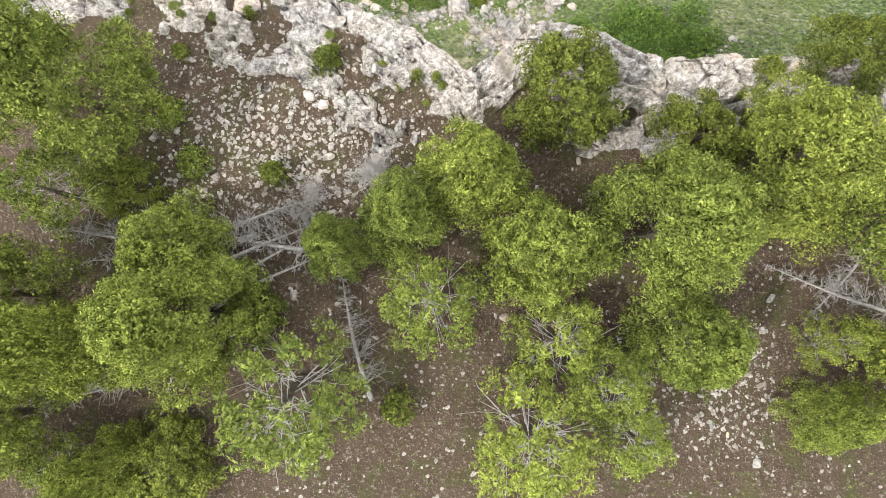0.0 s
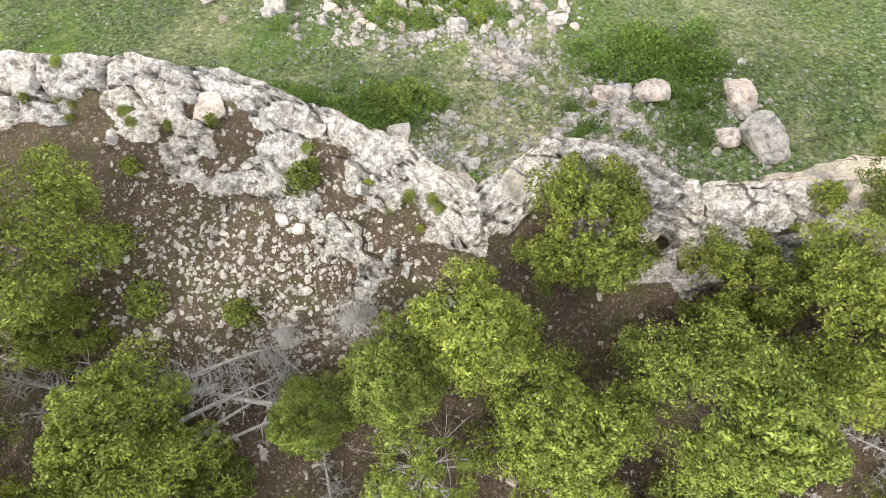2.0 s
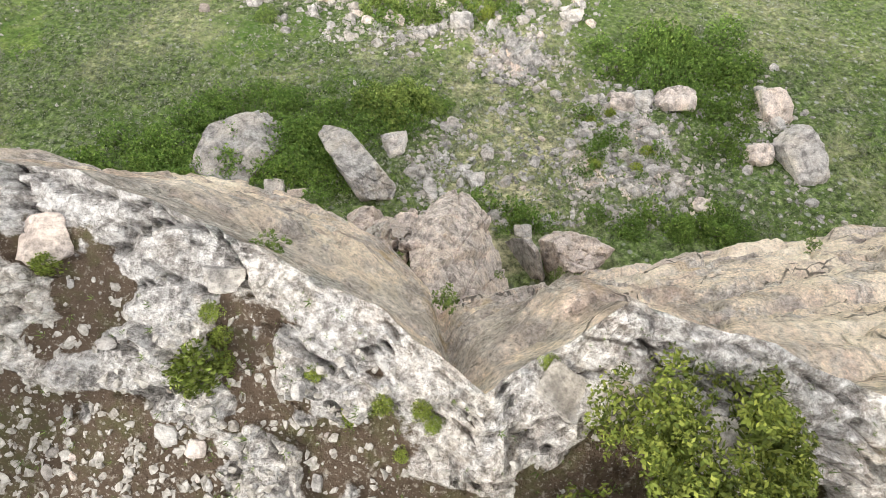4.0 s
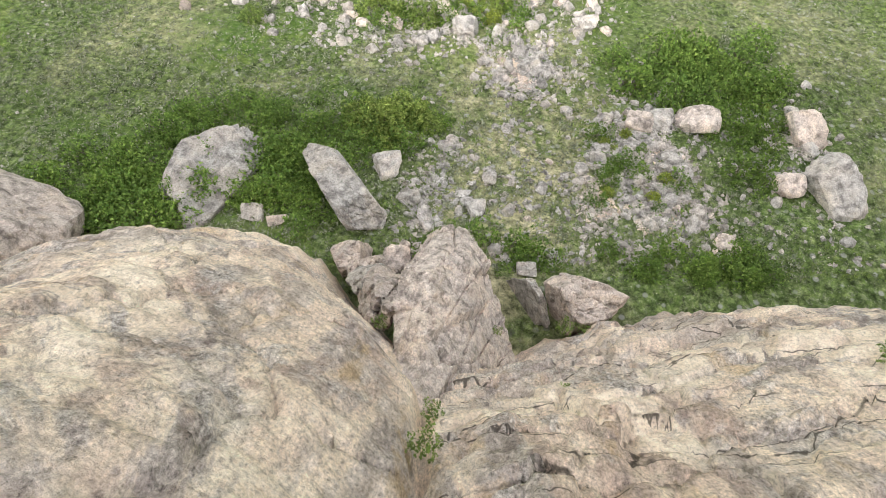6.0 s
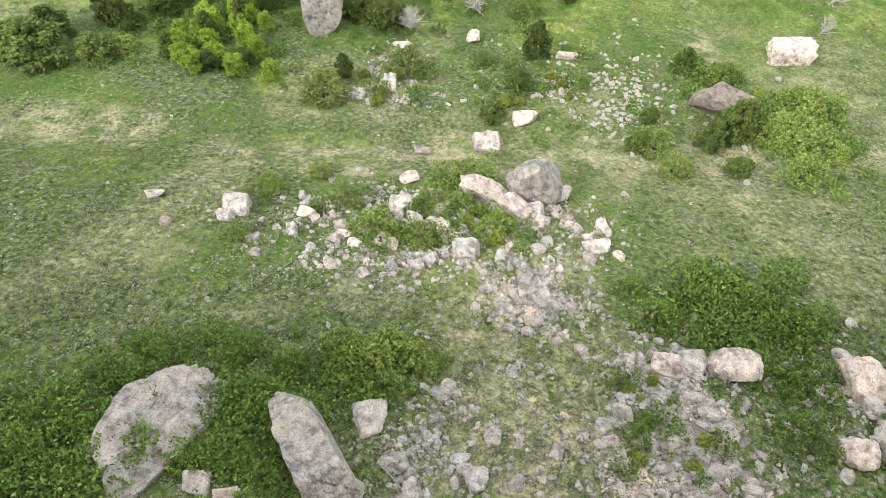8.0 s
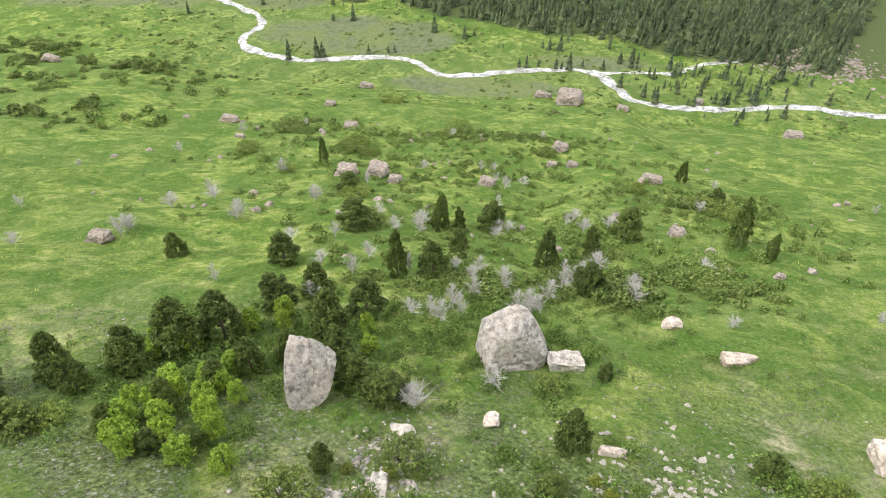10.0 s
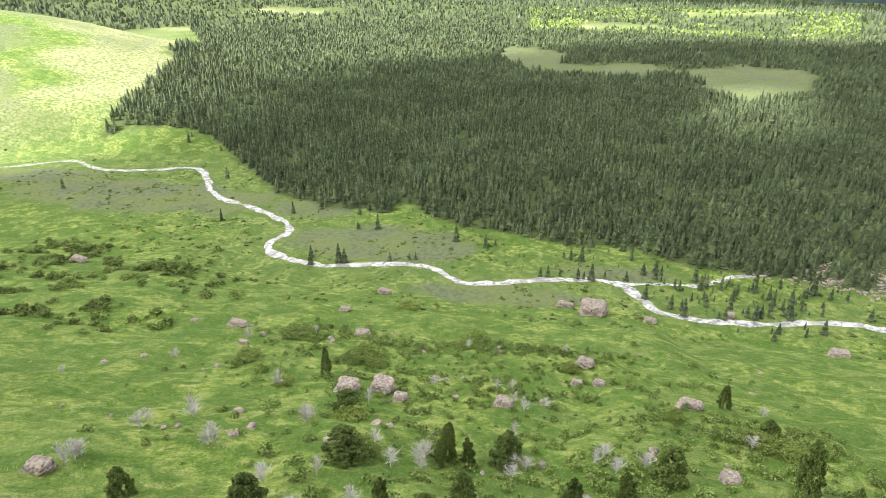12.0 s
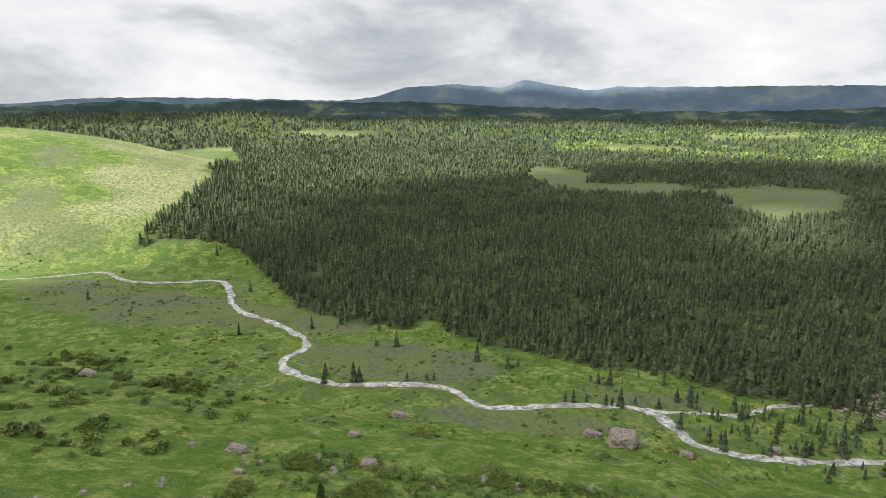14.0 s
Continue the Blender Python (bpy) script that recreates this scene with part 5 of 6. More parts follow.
scatter("meadow_herbs", 24000, keep(slope_any, lambda x, y, r: (wave(x, y, 17, 3.7) + 0.4 * r.normal(size=len(x)) > 0.15)), CLUMP_V, CLUMP_F, (0.3, 0.95), M_BUSH,
        "leafy green herbs in patches over the slope", "herbs", 0.1, (1, 1, 0.7), 16, 0.2)


def talus(rng, n):
    k = rng.choice(len(SPREADS), n, p=[q[4] for q in SPREADS])
    cx, cy, sx, sy = np.array(SPREADS)[k, :4].T
    x, y = cx + sx * rng.normal(size=n), cy + sy * rng.normal(size=n)
    ok = (y > 19) & (wave(x, y, 5.5, 0.7) + 0.35 * rng.normal(size=n) > -0.05)
    return x[ok], y[ok]


scatter("talus_blocks", 900, talus, *ball(2), (0.3, 1.0), M_ROCK, "larger broken blocks in the talus", "rubble", -0.1, (1.1, 0.9, 0.7), 37, 0.4, 0.09)
scatter("talus", 22000, talus, CHIP_V, CHIP_F, (0.08, 0.6), M_ROCK, "broken pale talus spilling down the slope", "rubble", -0.1, (1.15, 0.85, 0.7), 7, 0.5, 0.2)
scatter("scattered_stones", 2600, keep(slope_any, lambda x, y, r: wave(x, y, 15, 1.6) + 0.4 * r.normal(size=len(x)) > 0.2), CHIP_V, CHIP_F, (0.08, 0.45), M_CHIP, "pale stones dotted through the meadow", "rubble", 0.0, (1.2, 0.9, 0.6), 8, 0.4, 0.1)


def white_field(rng, n):
    x, y = 36 + 13 * rng.normal(size=n), 102 + 11 * rng.normal(size=n)
    ok = wave(x, y, 12, 0.8) + 0.4 * rng.normal(size=n) > 0.0
    return x[ok], y[ok]


scatter("field_stones", 1100, white_field, CHIP_V, CHIP_F, (0.18, 1.0), M_CHIP, "white stones strewn over the grassy slope", "rubble", 0.0, (1.2, 0.9, 0.6), 42, 0.4, 0.18)
rng = np.random.default_rng(12)
tx, ty = talus(rng, 230)
for i, (x, y) in enumerate(zip(tx, ty)):
    s = 0.8 + 1.9 * rng.uniform() ** 3
    ob = tagged(new("stone", STONES[i % 8]), "angular pale stone in the rubble below the cliff", "stone", "loose stones below the cliff")
    ob.matrix_basis = pose(x, y, float(height(x, y)) + 0.1 * s, rng.uniform(-20, 20), rng.uniform(-20, 20), rng.uniform(0, 360)) @ Matrix.Diagonal((s * 1.2, s * rng.uniform(0.7, 1.0), s * 0.75, 1))

for i in range(42):
    x, y = 3 + 9.5 * rng.normal(), 60 + 4.5 * rng.normal()
    s = 0.9 + 2.4 * rng.uniform() ** 1.6
    ob = tagged(new("stone", ROCKS[i % 7]), "broken limestone block in the heap below the great boulder", "stone", "heap of blocks on the slope")
    ob.matrix_basis = pose(x, y, float(height(x, y)) + 0.12 * s, rng.uniform(-20, 20), rng.uniform(-20, 20), rng.uniform(0, 360)) @ Matrix.Diagonal((s * 1.2, s * rng.uniform(0.7, 1.0), s * 0.75, 1))

# ---- shrubs and small trees on the slope ----
GREEN = make_shrub("green_shrub", 71, M_BUSH, "bright green leafy shrub on the slope", "shrub", "shrubs on the slope", 18, 30, 0.085, 0.9)
places = []


def cluster(cx, cy, rx, ry, n, s0, s1):
    for _ in range(n):
        x, y = cx + rx * rng.normal() * 0.6, cy + ry * rng.normal() * 0.6
        if y > 17.5:
            s = rng.uniform(s0, s1)
            places.append((x, y, s, s * rng.uniform(0.8, 1.2)))


cluster(-37, 27, 8, 6, 46, 1.0, 2.1)
cluster(-19, 30, 5, 6, 34, 1.0, 2.0)
cluster(-26, 37, 11, 3, 24, 0.8, 1.6)
cluster(-8, 37, 6, 4, 16, 0.9, 1.8)
cluster(37, 47, 9, 5, 40, 1.2, 2.4)
cluster(30, 19.5, 9, 2.0, 26, 0.8, 1.4)
cluster(8, 21, 5, 2, 10, 0.8, 1.5)
cluster(40, 36, 5, 6, 14, 0.8, 1.6)
cluster(0, 59, 12, 6, 13, 0.9, 1.7)
cluster(26, 32, 6, 6, 8, 0.6, 1.1)
spread_things(GREEN, places, rng)
LOW_V, LOW_F = leaves([(0, 0, 0.3), (0.35, 0.1, 0.2), (-0.2, 0.3, 0.2), (-0.1, -0.35, 0.2)], [0.32] * 4, 4, 0.16, np.random.default_rng(8), 0.1, 0.6)
AROUND = np.array(places)


def among(rng, n):
    k = rng.integers(0, len(AROUND), n)
    x, y = AROUND[k, 0] + 2.0 * rng.normal(size=n), AROUND[k, 1] + 1.5 * rng.normal(size=n)
    ok = y > 17
    return x[ok], y[ok]


scatter("leafy_undergrowth", 5200, among, LOW_V, LOW_F, (0.6, 1.3), M_BUSH, "dense low leafy plants between the shrubs", "shrubs", 0.05, (1, 1, 0.9), 31, 0.1)
places = []
cluster(72, 88, 8, 14, 34, 1.4, 3.0)
cluster(50, 95, 12, 12, 16, 1.0, 2.2)
cluster(42, 200, 22, 34, 190, 1.6, 3.4)
cluster(-20, 145, 30, 26, 200, 1.4, 3.0)
cluster(-45, 140, 34, 26, 160, 1.4, 3.0)
cluster(2, 185, 34, 22, 200, 1.6, 3.4)
cluster(0, 240, 80, 40, 160, 2.0, 4.0)
cluster(-50, 330, 80, 50, 420, 2.2, 4.6)
cluster(-10, 400, 90, 16, 160, 2.5, 4.6)
cluster(90, 290, 40, 26, 160, 2.0, 4.0)
cluster(-115, 405, 26, 12, 90, 2.5, 4.5)
cluster(-60, 385, 30, 12, 60, 2.5, 4.5)
cluster(20, 400, 40, 14, 70, 2.5, 4.5)
cluster(110, 265, 50, 50, 120, 2.0, 4.0)
cluster(60, 360, 90, 60, 90, 2.0, 4.5)
cluster(-60, 125, 22, 16, 150, 1.5, 3.2)
cluster(5, 160, 20, 22, 90, 1.4, 3.0)
cluster(75, 205, 14, 22, 120, 1.6, 3.0)
cluster(72, 90, 7, 12, 60, 1.4, 2.6)
cluster(55, 108, 6, 8, 30, 1.2, 2.2)
cluster(15, 105, 16, 16, 40, 1.0, 2.0)
SH_V, SH_F = leaves(np.array([(0.5 * math.cos(k * 2.4) * (k / 12) ** 0.5, 0.5 * math.sin(k * 2.4) * (k / 12) ** 0.5, 0.55 - 0.03 * k) for k in range(13)]), [0.32] * 13, 9, 0.11, np.random.default_rng(3), 0.1, 0.6)
PL = np.array(places)
NEAR_PL, PL = PL[PL[:, 1] < 175], PL[PL[:, 1] >= 175]
FINE_V, FINE_F = leaves(np.array([(0.5 * math.cos(k * 2.4) * (k / 12) ** 0.5, 0.5 * math.sin(k * 2.4) * (k / 12) ** 0.5, 0.6 - 0.035 * k) for k in range(13)]), [0.3] * 13, 12, 0.075, np.random.default_rng(6), 0.1, 0.6)
scatter("shrub_thickets", 1, lambda r, n: (NEAR_PL[:, 0], NEAR_PL[:, 1]), FINE_V, FINE_F, (1.6, 4.2), M_BUSH, "green leafy thickets round the grove", "shrubs", 0.1, (1, 1, 1), 33, 0.1)
scatter("shrub_thickets", 1, lambda r, n: (PL[:, 0], PL[:, 1]), SH_V, SH_F, (1.8, 5.0), M_SHRUB, "green shrub thickets on the lower slope", "shrubs", 0.1, (1, 1, 1), 27, 0.1)
ASPEN = make_tree("aspen_tree", 81, 9.0, 2.5, M_ASPEN, "fresh bright green leafy tree in a small grove", "tree", "grove on the slope", 20, 14, 0.15, (0.7, 1.15), 0.3, 0.45, 0.0, 0.7, tufts=16, tuft=0.36, inner=50)
GROVE = [(-59.2, 109.0), (-57.5, 114.6), (-52.3, 125.1), (-43.6, 118.6), (-67.9, 133.0), (-62.0, 135.9), (-49.6, 128.9), (-54.8, 102.8), (-46.1, 102.6), (-38.5, 101.7), (-47.4, 153.6), (-26.0, 150.0), (-51.0, 106.2), (-46.6, 113.0), (-56.0, 119.0), (-50.0, 118.0), (-60.0, 124.0), (-24.0, 142.0), (-44.9, 147.4), (-52.4, 145.7), (-68.9, 135.4), (-54.0, 111.0), (-62.5, 116.0), (-48.0, 122.0), (-43.0, 108.5), (-57.5, 104.5)]
spread_things(ASPEN, [(x, y, k * rng.uniform(0.8, 1.1), k * rng.uniform(0.75, 1.1)) for x, y in GROVE for k in [0.95]], rng)
DARK = make_tree("juniper_tree", 82, 9.0, 2.6, M_JUNIPER, "dark rounded juniper standing in the meadow", "tree", "junipers on the slope", 34, 12, 0.2, (0.6, 1.0), 0.06, 0.6, tufts=14, tuft=0.36, inner=50)
# x, y, width, height
DARKS = [(-81.0, 121.2, 9.0, 15.0), (-88.8, 103.8, 14.0, 9.0), (-73.6, 132.1, 6.8, 8.0), (-64.8, 135.9, 11.0, 13.0), (-56.9, 141.8, 10.0, 12.2), (-35.5, 148.8, 9.7, 11.2), (-28.5, 160.0, 9.7, 9.7), (-24.6, 183.6, 5.8, 14.6), (-14.1, 185.8, 9.1, 11.0), (-18.3, 236.6, 5.8, 11.5),
         (-10.1, 240.8, 4.7, 9.3), (1.2, 242.8, 9.6, 10.7), (20.5, 206.9, 7.2, 12.3), (30.4, 186.0, 9.3, 9.3), (52.0, 238.4, 11.9, 12.3), (94.1, 239.4, 8.0, 16.1), (101.6, 229.4, 4.9, 9.5), (-60.4, 189.4, 9.7, 9.7), (-47.5, 226.1, 12.7, 9.2), (-61.2, 273.4, 11.6, 9.9)]
DARKS_TWO = [(18.3, 116.1, 6.4, 9.2), (13.8, 103.7, 5.6, 4.5), (7.9, 91.5, 5.0, 4.5), (51.6, 113.6, 5.2, 6.5), (57.1, 106.4, 7.5, 7.5), (54.9, 90.9, 7.9, 10.1), (49.3, 86.8, 5.4, 6.4), (35.4, 85.2, 5.0, 5.0), (39.6, 93.9, 3.8, 4.4), (52.2, 78.8, 5.1, 4.6), (-23.6, 104.3, 4.0, 5.7), (-17.2, 125.6, 9.5, 7.9),
             (-24.3, 128.4, 8.1, 8.1), (111.4, 163.1, 6.8, 8.7), (28.6, 141.5, 3.7, 4.4), (102.7, 290.4, 9.4, 9.9), (-75.6, 118.4, 6.3, 8.4), (-90.8, 114.3, 8.7, 7.2), (-77.1, 105.2, 9.2, 5.9)]
DARKS_LOW = [(-87.3, 322.8, 5.2, 12.7), (-18.3, 244.3, 7.0, 11.9), (2.7, 248.3, 9.0, 10.0), (99.4, 333.0, 6.3, 10.2), (-44.0, 168.0, 8.0, 9.0), (-50.0, 158.0, 9.0, 10.0), (-40.0, 136.0, 6.0, 8.0), (-46.0, 130.0, 6.5, 9.0), (-70.0, 126.0, 7.0, 8.0), (-52.0, 104.0, 5.0, 5.0), (-62.0, 108.0, 5.0, 6.0), (-56.0, 115.0, 5.0, 7.0), (-46.0, 106.0, 5.0, 5.0), (-50.0, 123.0, 6.0, 7.0), (-30.0, 138.0, 7.0, 8.0), (-34.0, 134.0, 6.0, 6.0), (-8.0, 206.0, 7.0, 9.0), (36.0, 216.0, 6.0, 9.0), (-95.5, 190.4, 7.0, 8.0)]
spread_things(DARK, [(x, y, w / 7.2, h / 10.5) for x, y, w, h in DARKS + DARKS_TWO + DARKS_LOW], rng)
OAK = make_shrub("leafy_shrub", 72, M_FRESH, "broad leafy yellow-green shrub with a lumpy crown", "shrub", "broad shrubs on the slope", 34, 96, 0.056, 1.0)
# x, y, width
BROADS = [(-27.2, 66.0, 5.5), (-29.0, 55.3, 3.0), (-9.9, 57.6, 5.6), (-3.0, 56.7, 4.2), (4.7, 71.7, 5.6), (-0.1, 71.2, 5.0), (-2.0, 64.8, 4.4), (1.6, 63.7, 4.4), (-15.3, 64.3, 4.2), (7.8, 59.7, 4.2), (38.5, 84.8, 6.0), (40.3, 77.9, 5.0), (-21.5, 70.8, 3.0), (69.5, 85.5, 9.0), (66.6, 89.6, 9.0), (75.3, 97.9, 9.5), (61.9, 90.2, 6.5), (63.2, 77.1, 6.5), (70.6, 100.2, 7.0),
          (-28.7, 67.6, 3.0), (-26.3, 95.5, 7.5), (-11.1, 107.6, 6.5), (-72.8, 108.2, 5.0), (16.0, 134.5, 5.6), (-7.6, 36.6, 5.6), (-5.0, 37.8, 5.4), (-9.8, 37.4, 4.6), (-1.4, 37.0, 2.8)]
BROADS_LOW = [(-129.7, 391.1, 16.0), (-135.1, 338.2, 12.0), (-100.9, 302.9, 8.0), (-77.6, 356.2, 14.0), (-81.5, 490.4, 14.0), (-22.8, 411.5, 14.0), (32.3, 373.8, 9.0), (70.5, 304.7, 7.0), (101.5, 284.0, 13.0), (-44.8, 231.8, 10.0), (-56.9, 266.9, 10.0), (95.0, 290.0, 10.0), (108.0, 278.0, 9.0), (-122.0, 384.0, 10.0), (-70.0, 350.0, 9.0), (-30.0, 402.0, 9.0)]
spread_things(OAK, [(x, y, w / 2.7, w / 2.7 * (1.0 if w < 8 else 0.7)) for x, y, w in BROADS + BROADS_LOW], rng)
BARE = make_snag("bare_tree", 83, 6.0, "leafless silver-grey small tree in the meadow", "bare tree", "bare trees on the slope", 64, 0.62, 4, 0.02, 0.9, 1.7, M_GREY)
BARES = [(-1.0, 194.1), (6.5, 192.3), (13.0, 172.6), (-8.3, 192.6), (26.1, 202.7), (31.7, 202.1), (48.3, 250.8), (34.5, 252.4), (-24.6, 238.9), (4.4, 267.6), (-92.0, 227.5), (-129.2, 247.6), (-113.9, 252.5), (-43.8, 164.4), (-37.2, 180.5), (-63.4, 203.2), (-12.0, 125.3), (44.1, 187.3),
         (-120.0, 200.1), (4.6, 240.0), (-72.7, 259.1), (-121.4, 234.1), (-152.3, 373.6), (-121.0, 400.4), (-90.7, 223.6), (-118.0, 204.2), (-118.1, 258.5), (3.5, 315.2), (31.1, 397.8), (37.0, 240.0), (8.6, 240.5), (-25.4, 232.2), (-33.7, 229.0), (30.7, 246.7), (-25.1, 394.7), (-4.8, 325.3)]
GREYS = [(12.9, 166.4), (6.4, 181.7), (-2.5, 186.1), (-9.7, 162.6), (-11.0, 122.6), (23.3, 185.6), (43.9, 183.7), (-23.4, 228.2), (4.6, 230.2), (-118.9, 202.8), (-71.9, 256.7), (90.1, 131.0), (97.9, 145.2), (-77.2, 134.0), (-17.8, 163.2), (-5.0, 166.6), (16.2, 168.6), (9.5, 169.0), (-13.0, 166.0), (-7.5, 170.0), (-1.0, 176.0), (19.0, 178.0), (27.0, 190.0), (-100.9, 300.0), (-72.0, 263.3), (2.1, 334.0), (7.7, 303.8), (-89.5, 225.4), (36.0, 206.0), (-36.0, 196.0), (-48.0, 186.0)]
spread_things(BARE, [(x, y, rng.uniform(0.8, 1.3), rng.uniform(0.8, 1.3)) for x, y in BARES + GREYS], rng)

# ---- river flats and forest ----
def conifer(tiers, points, seed):
    """A spruce of the height 1 as tiers of ragged skirts: vertices and faces."""
    rng = np.random.default_rng(seed)
    V, Fs = [], []
    for t in range(tiers):
        z0, z1 = 0.06 + 0.86 * t / tiers, min(1.0, 0.06 + 0.86 * (t + 1.7) / tiers)
        r = 0.2 * (1 - t / (tiers + 0.35)) ** 0.8
        b = len(V)
        V.append((0, 0, z1))
        for k in range(points):
            a = 6.283 * (k + 0.5 * (t % 2)) / points
            q = r * (1.0 if k % 2 else 0.6) * rng.uniform(0.8, 1.2)
            V.append((q * math.cos(a), q * math.sin(a), z0 + rng.uniform(-0.02, 0.02)))
        Fs += [(b, b + 1 + k, b + 1 + (k + 1) % points) for k in range(points)]
    return np.array(V), np.array(Fs)


def sector(d0, d1, step_m):
    def place(rng, n):
        d = np.sqrt(rng.uniform(d0 * d0, d1 * d1, n))
        az = np.radians(rng.uniform(-52, 30, n))
        x, y = E0[0] + d * np.sin(az), E0[1] + d * np.cos(az)
        ok = wooded(x, y) & (wave(x, y, 70, 1.7) + 0.35 * rng.normal(size=n) > -0.8) & (d < 3950)
        return x[ok], y[ok]
    return place


v, f = conifer(5, 7, 1)
scatter("spruce_forest", 24000, sector(560, 1450, 6), v, f, (12, 22), M_SPRUCE, "dense dark spruce forest across the valley", "forest", 0.02, (1.4, 1.4, 1), 21, 0.02)
v, f = conifer(2, 6, 2)
scatter("spruce_forest", 22000, sector(1450, 2500, 8), v, f, (12, 21), M_SPRUCE, "spruce forest on the far side of the valley", "forest", 0.02, (1.75, 1.75, 1), 22, 0.02)
v, f = conifer(1, 6, 3)
scatter("spruce_forest", 24000, sector(2500, 4700, 10), v, f, (12, 22), M_SPRUCE, "distant spruce forest below the mountains", "forest", 0.02, (2.2, 2.2, 1), 23, 0.02)


def fringe(rng, n):
    d = rng.uniform(520, 1050, n)
    az = np.radians(rng.uniform(-44, 30, n))
    x, y = E0[0] + d * np.sin(az), E0[1] + d * np.cos(az)
    near_edge = wooded(E0[0] + (d + 60) * np.sin(az), E0[1] + (d + 60) * np.cos(az))
    ok = ~wooded(x, y) & (river_gap(x, y, RIVER) > 14) & (near_edge | (rng.uniform(size=n) < 0.05)) & (y > 560)
    return x[ok], y[ok]


v, f = conifer(6, 9, 7)
scatter("young_spruces", 520, fringe, v, f, (4, 19), M_SPRUCE, "young spruces at the forest's edge", "trees", 0.02, (1.2, 1.2, 1), 28, 0.02)


def right_flats(rng, n):
    x, y = 195 + 48 * rng.normal(size=n), 585 + 26 * rng.normal(size=n)
    ok = (river_gap(x, y, RIVER) > 9) & (river_gap(x, y, BRANCH) > 7) & ~wooded(x, y)
    return x[ok], y[ok]


scatter("young_spruces", 90, right_flats, v, f, (4, 15), M_SPRUCE, "young spruces on the flats between the channels", "trees", 0.02, (1.2, 1.2, 1), 34, 0.02)


def scree(rng, n):
    x, y = 300 + 26 * rng.normal(size=n), 640 + 16 * rng.normal(size=n)
    return x, y


scatter("scree", 900, scree, CHIP_V, CHIP_F, (0.7, 3.2), M_RUST, "grey scree breaking through the forest edge", "scree", 0.0, (1.2, 0.9, 0.6), 41, 0.4, 0.15)


def aspens_far(rng, n):
    d = rng.uniform(2480, 3150, n)
    az = np.radians(rng.uniform(-1, 24, n))
    x, y = E0[0] + d * np.sin(az), E0[1] + d * np.cos(az)
    ok = wave(x, y, 520, 3.8) + 0.15 * rng.normal(size=n) > 0.2
    return x[ok], y[ok]


scatter("aspen_stand", 9000, aspens_far, DOME_V, DOME_F, (7, 13), M_SHRUB, "bright green aspen stands in the far forest", "trees", 0.0, (0.8, 0.8, 1.4), 29, 0.1, 0.12)


def make_spruce():
    ob = thing("spruce_tree", "single dark spruce standing by the river", "tree", "spruces by the river")
    v, f = conifer(9, 12, 5)
    part("crown", mesh_of("crown", v * [29, 29, 20], f, M_SPRUCE), ob)
    v, f = tubes([[(0, 0, -0.5), (0, 0, 5), (0, 0, 18)]], [(0.28, 0.04)], 6)
    part("trunk", mesh_of("trunk", v, f, M_BARK, True), ob)
    return ob


RIVERSIDE = [(-196, 593), (-171, 602), (-166, 603), (-124, 614), (-106, 619), (-100, 620), (19, 602), (26, 602), (37, 606), (53, 603), (58, 604), (65, 602), (78, 611), (97, 606), (123, 614), (158, 614), (162, 548), (166, 546), (185, 553), (191, 551), (196, 554), (219, 554), (126, 558), (135, 547), (219, 560), (237, 535),
             (195, 519), (282, 562), (228, 637), (254, 603), (157, 567), (108, 573)]
spread_things(make_spruce(), [(x, y, k, k * rng.uniform(0.9, 1.15)) for x, y in RIVERSIDE for k in [rng.uniform(0.45, 1.25)]], rng)


def flats(rng, n):
    x, y = rng.uniform(-800, 420, n), rng.uniform(480, 900, n)
    g = river_gap(x, y, RIVER)
    ok = (g > 9) & (g < 130) & (wave(x, y, 60, 3.3) > 0.1) & ~wooded(x, y)
    return x[ok], y[ok]


scatter("willow_brush", 9000, flats, DOME_V, DOME_F, (1.5, 4.5), M_JUNIPER, "low willow brush along the river", "shrubs", 0.1, (1, 1, 0.7), 24, 0.3, 0.15)


def thicket(rng, n):
    k = rng.integers(0, 4, n)
    x = np.array([-340, -290, -440, -330.0])[k] + np.array([55, 40, 60, 40.0])[k] * rng.normal(size=n)
    y = np.array([470, 395, 560, 530.0])[k] + np.array([35, 18, 30, 12.0])[k] * rng.normal(size=n)
    ok = wave(x, y, 40, 0.2) > -0.15
    return x[ok], y[ok]


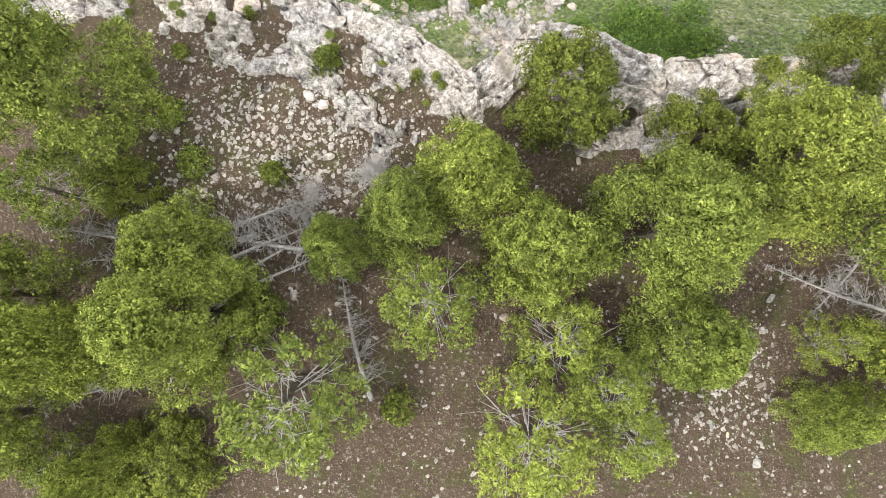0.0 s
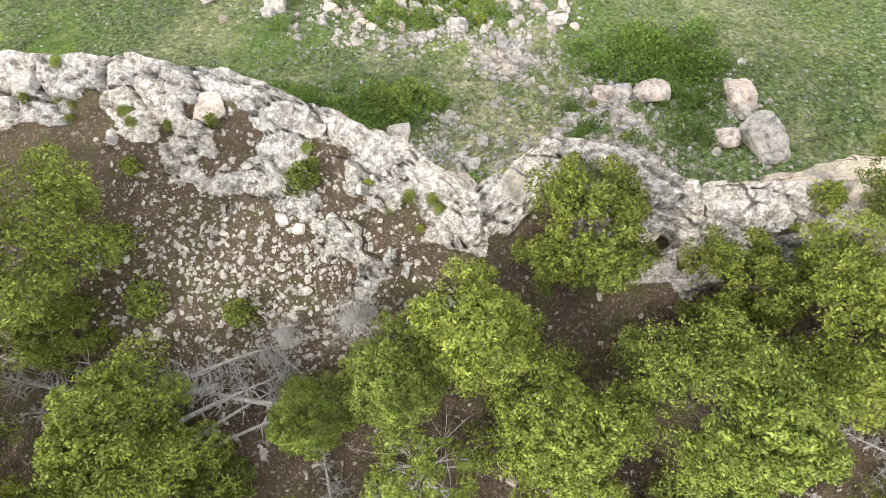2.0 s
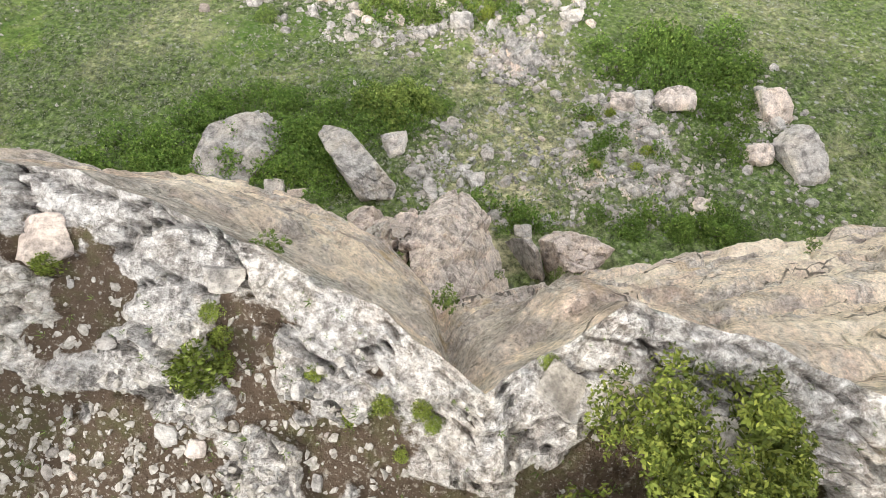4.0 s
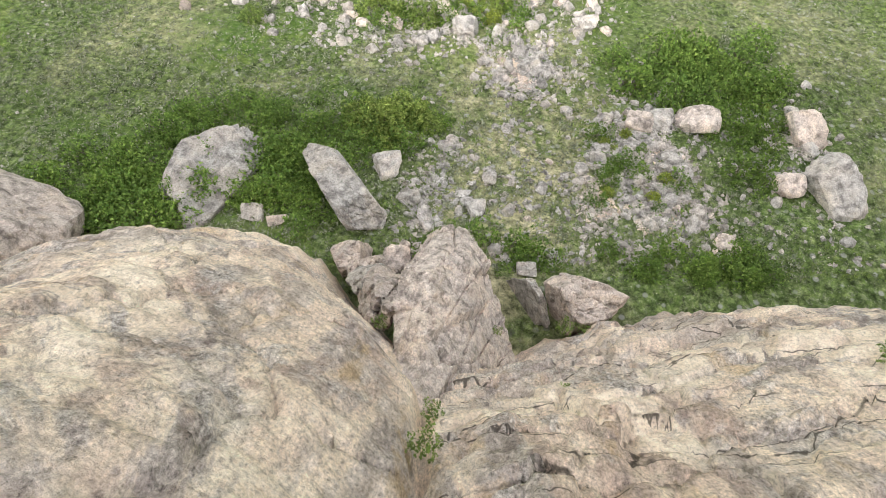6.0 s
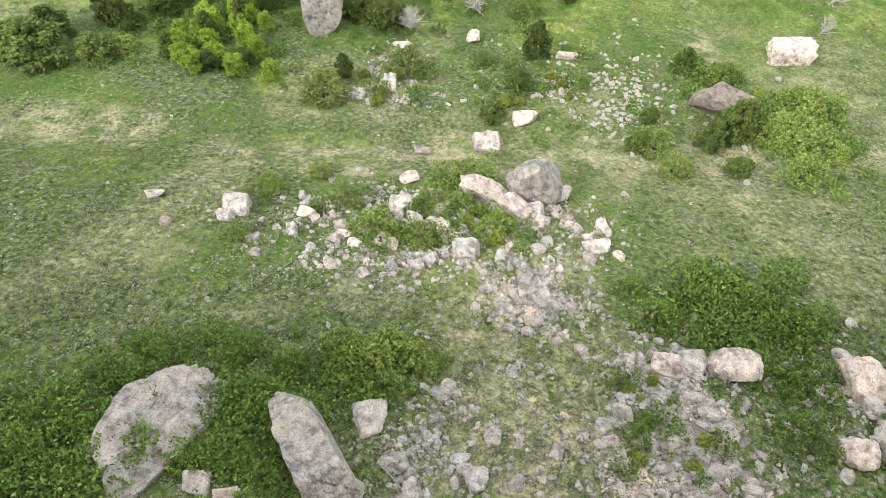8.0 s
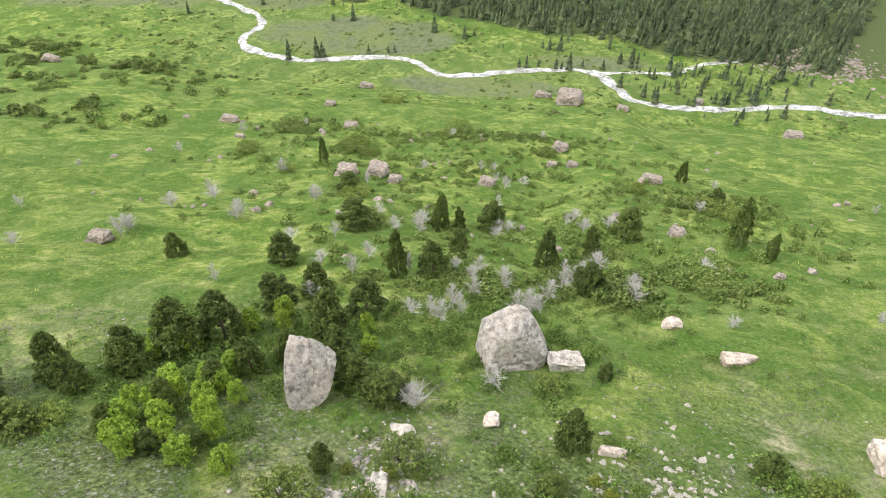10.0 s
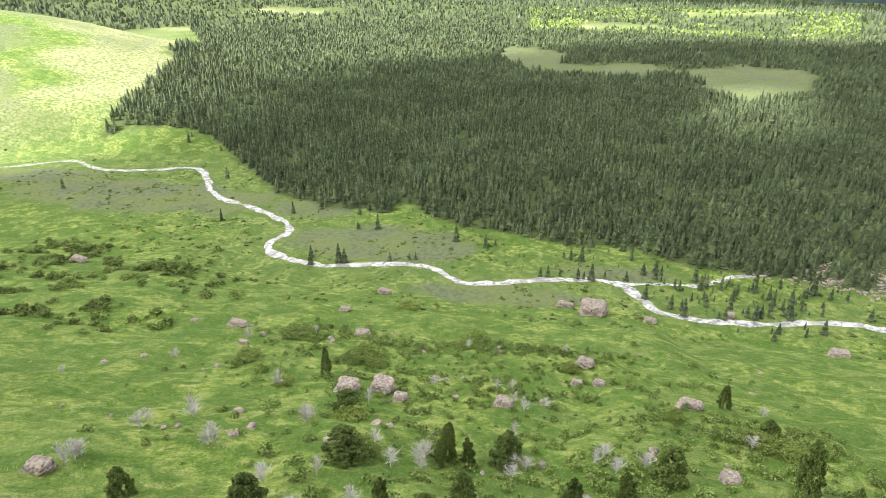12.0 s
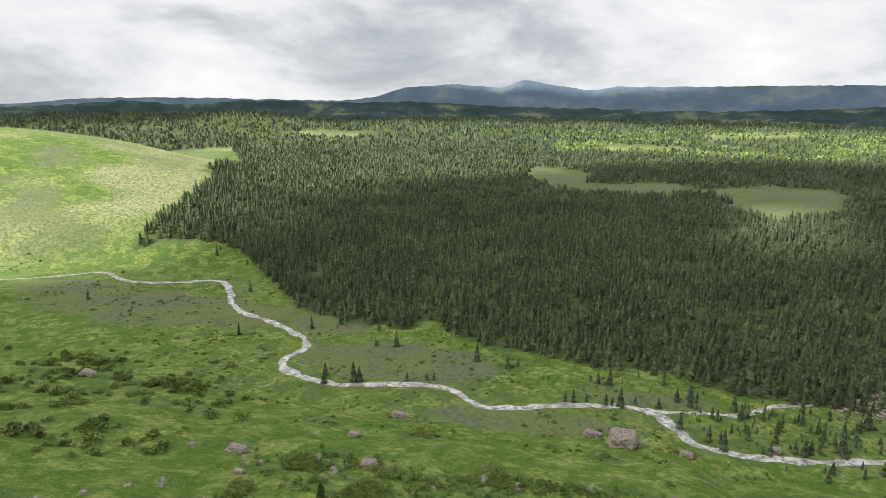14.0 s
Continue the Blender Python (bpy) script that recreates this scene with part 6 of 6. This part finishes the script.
scatter("thicket", 750, thicket, SH_V, SH_F, (4.0, 9.0), M_JUNIPER, "dark brushy thicket on the lower slope", "shrubs", 0.1, (1, 1, 0.9), 25)


def low_meadow(rng, n):
    y = 130 + 450 * rng.uniform(size=n) ** 1.2
    x = rng.uniform(-1, 0.8, n) * (60 + 0.75 * y)
    ok = wave(x, y, 45, 2.2) + 0.7 * rng.normal(size=n) > 0.0
    return x[ok], y[ok]


scatter("lower_meadow", 34000, low_meadow, TUFT_V, TUFT_F, (0.6, 1.9), M_SHRUB, "tall green meadow plants on the lower slope", "grass", 0.15, (1, 1, 0.45), 26)


def rock_groups(rng, n):
    y = rng.uniform(190, 420, n)
    x = rng.uniform(-0.9, 0.8, n) * (50 + 0.55 * y)
    ok = wave(x, y, 38, 5.2) + 0.15 * rng.normal(size=n) > 0.5
    return x[ok], y[ok]


scatter("slope_rocks", 900, rock_groups, *ball(2), (0.5, 2.2), M_RUST, "reddish-grey rocks in small groups on the lower slope", "rocks", 0.0, (1.1, 0.9, 0.8), 35, 0.3, 0.1)
gx, gy = low_meadow(np.random.default_rng(36), 90)
spread_things(BARE, [(x, y, rng.uniform(0.7, 1.2), rng.uniform(0.6, 1.1)) for x, y in zip(gx, gy) if y < 340], rng, False)

# rounded shrubs in the rubble and beside the boulders: x, y, half widths, number, size
rng3 = np.random.default_rng(44)
for cx, cy, wx, wy, n, s0, s1 in ((0, 59, 9, 5, 16, 1.0, 2.0), (25, 33, 5, 6, 12, 0.8, 1.5), (58, 106, 9, 8, 12, 1.4, 2.8), (70, 93, 6, 9, 14, 1.8, 3.4), (16, 106, 12, 12, 10, 1.2, 2.4), (-12, 100, 8, 6, 8, 1.2, 2.4), (-25, 64, 8, 4, 6, 0.8, 1.5), (47, 38, 3, 8, 7, 0.8, 1.6)):
    for i in range(n):
        x, y, k = cx + wx * rng3.uniform(-1, 1), cy + wy * rng3.uniform(-1, 1), rng3.uniform(s0, s1)
        copy_thing(GREEN if i % 3 == 0 else BUSH, at_ground(x, y, 0.1, k, rng3.uniform(0, 360), 0, 0.9 * k))
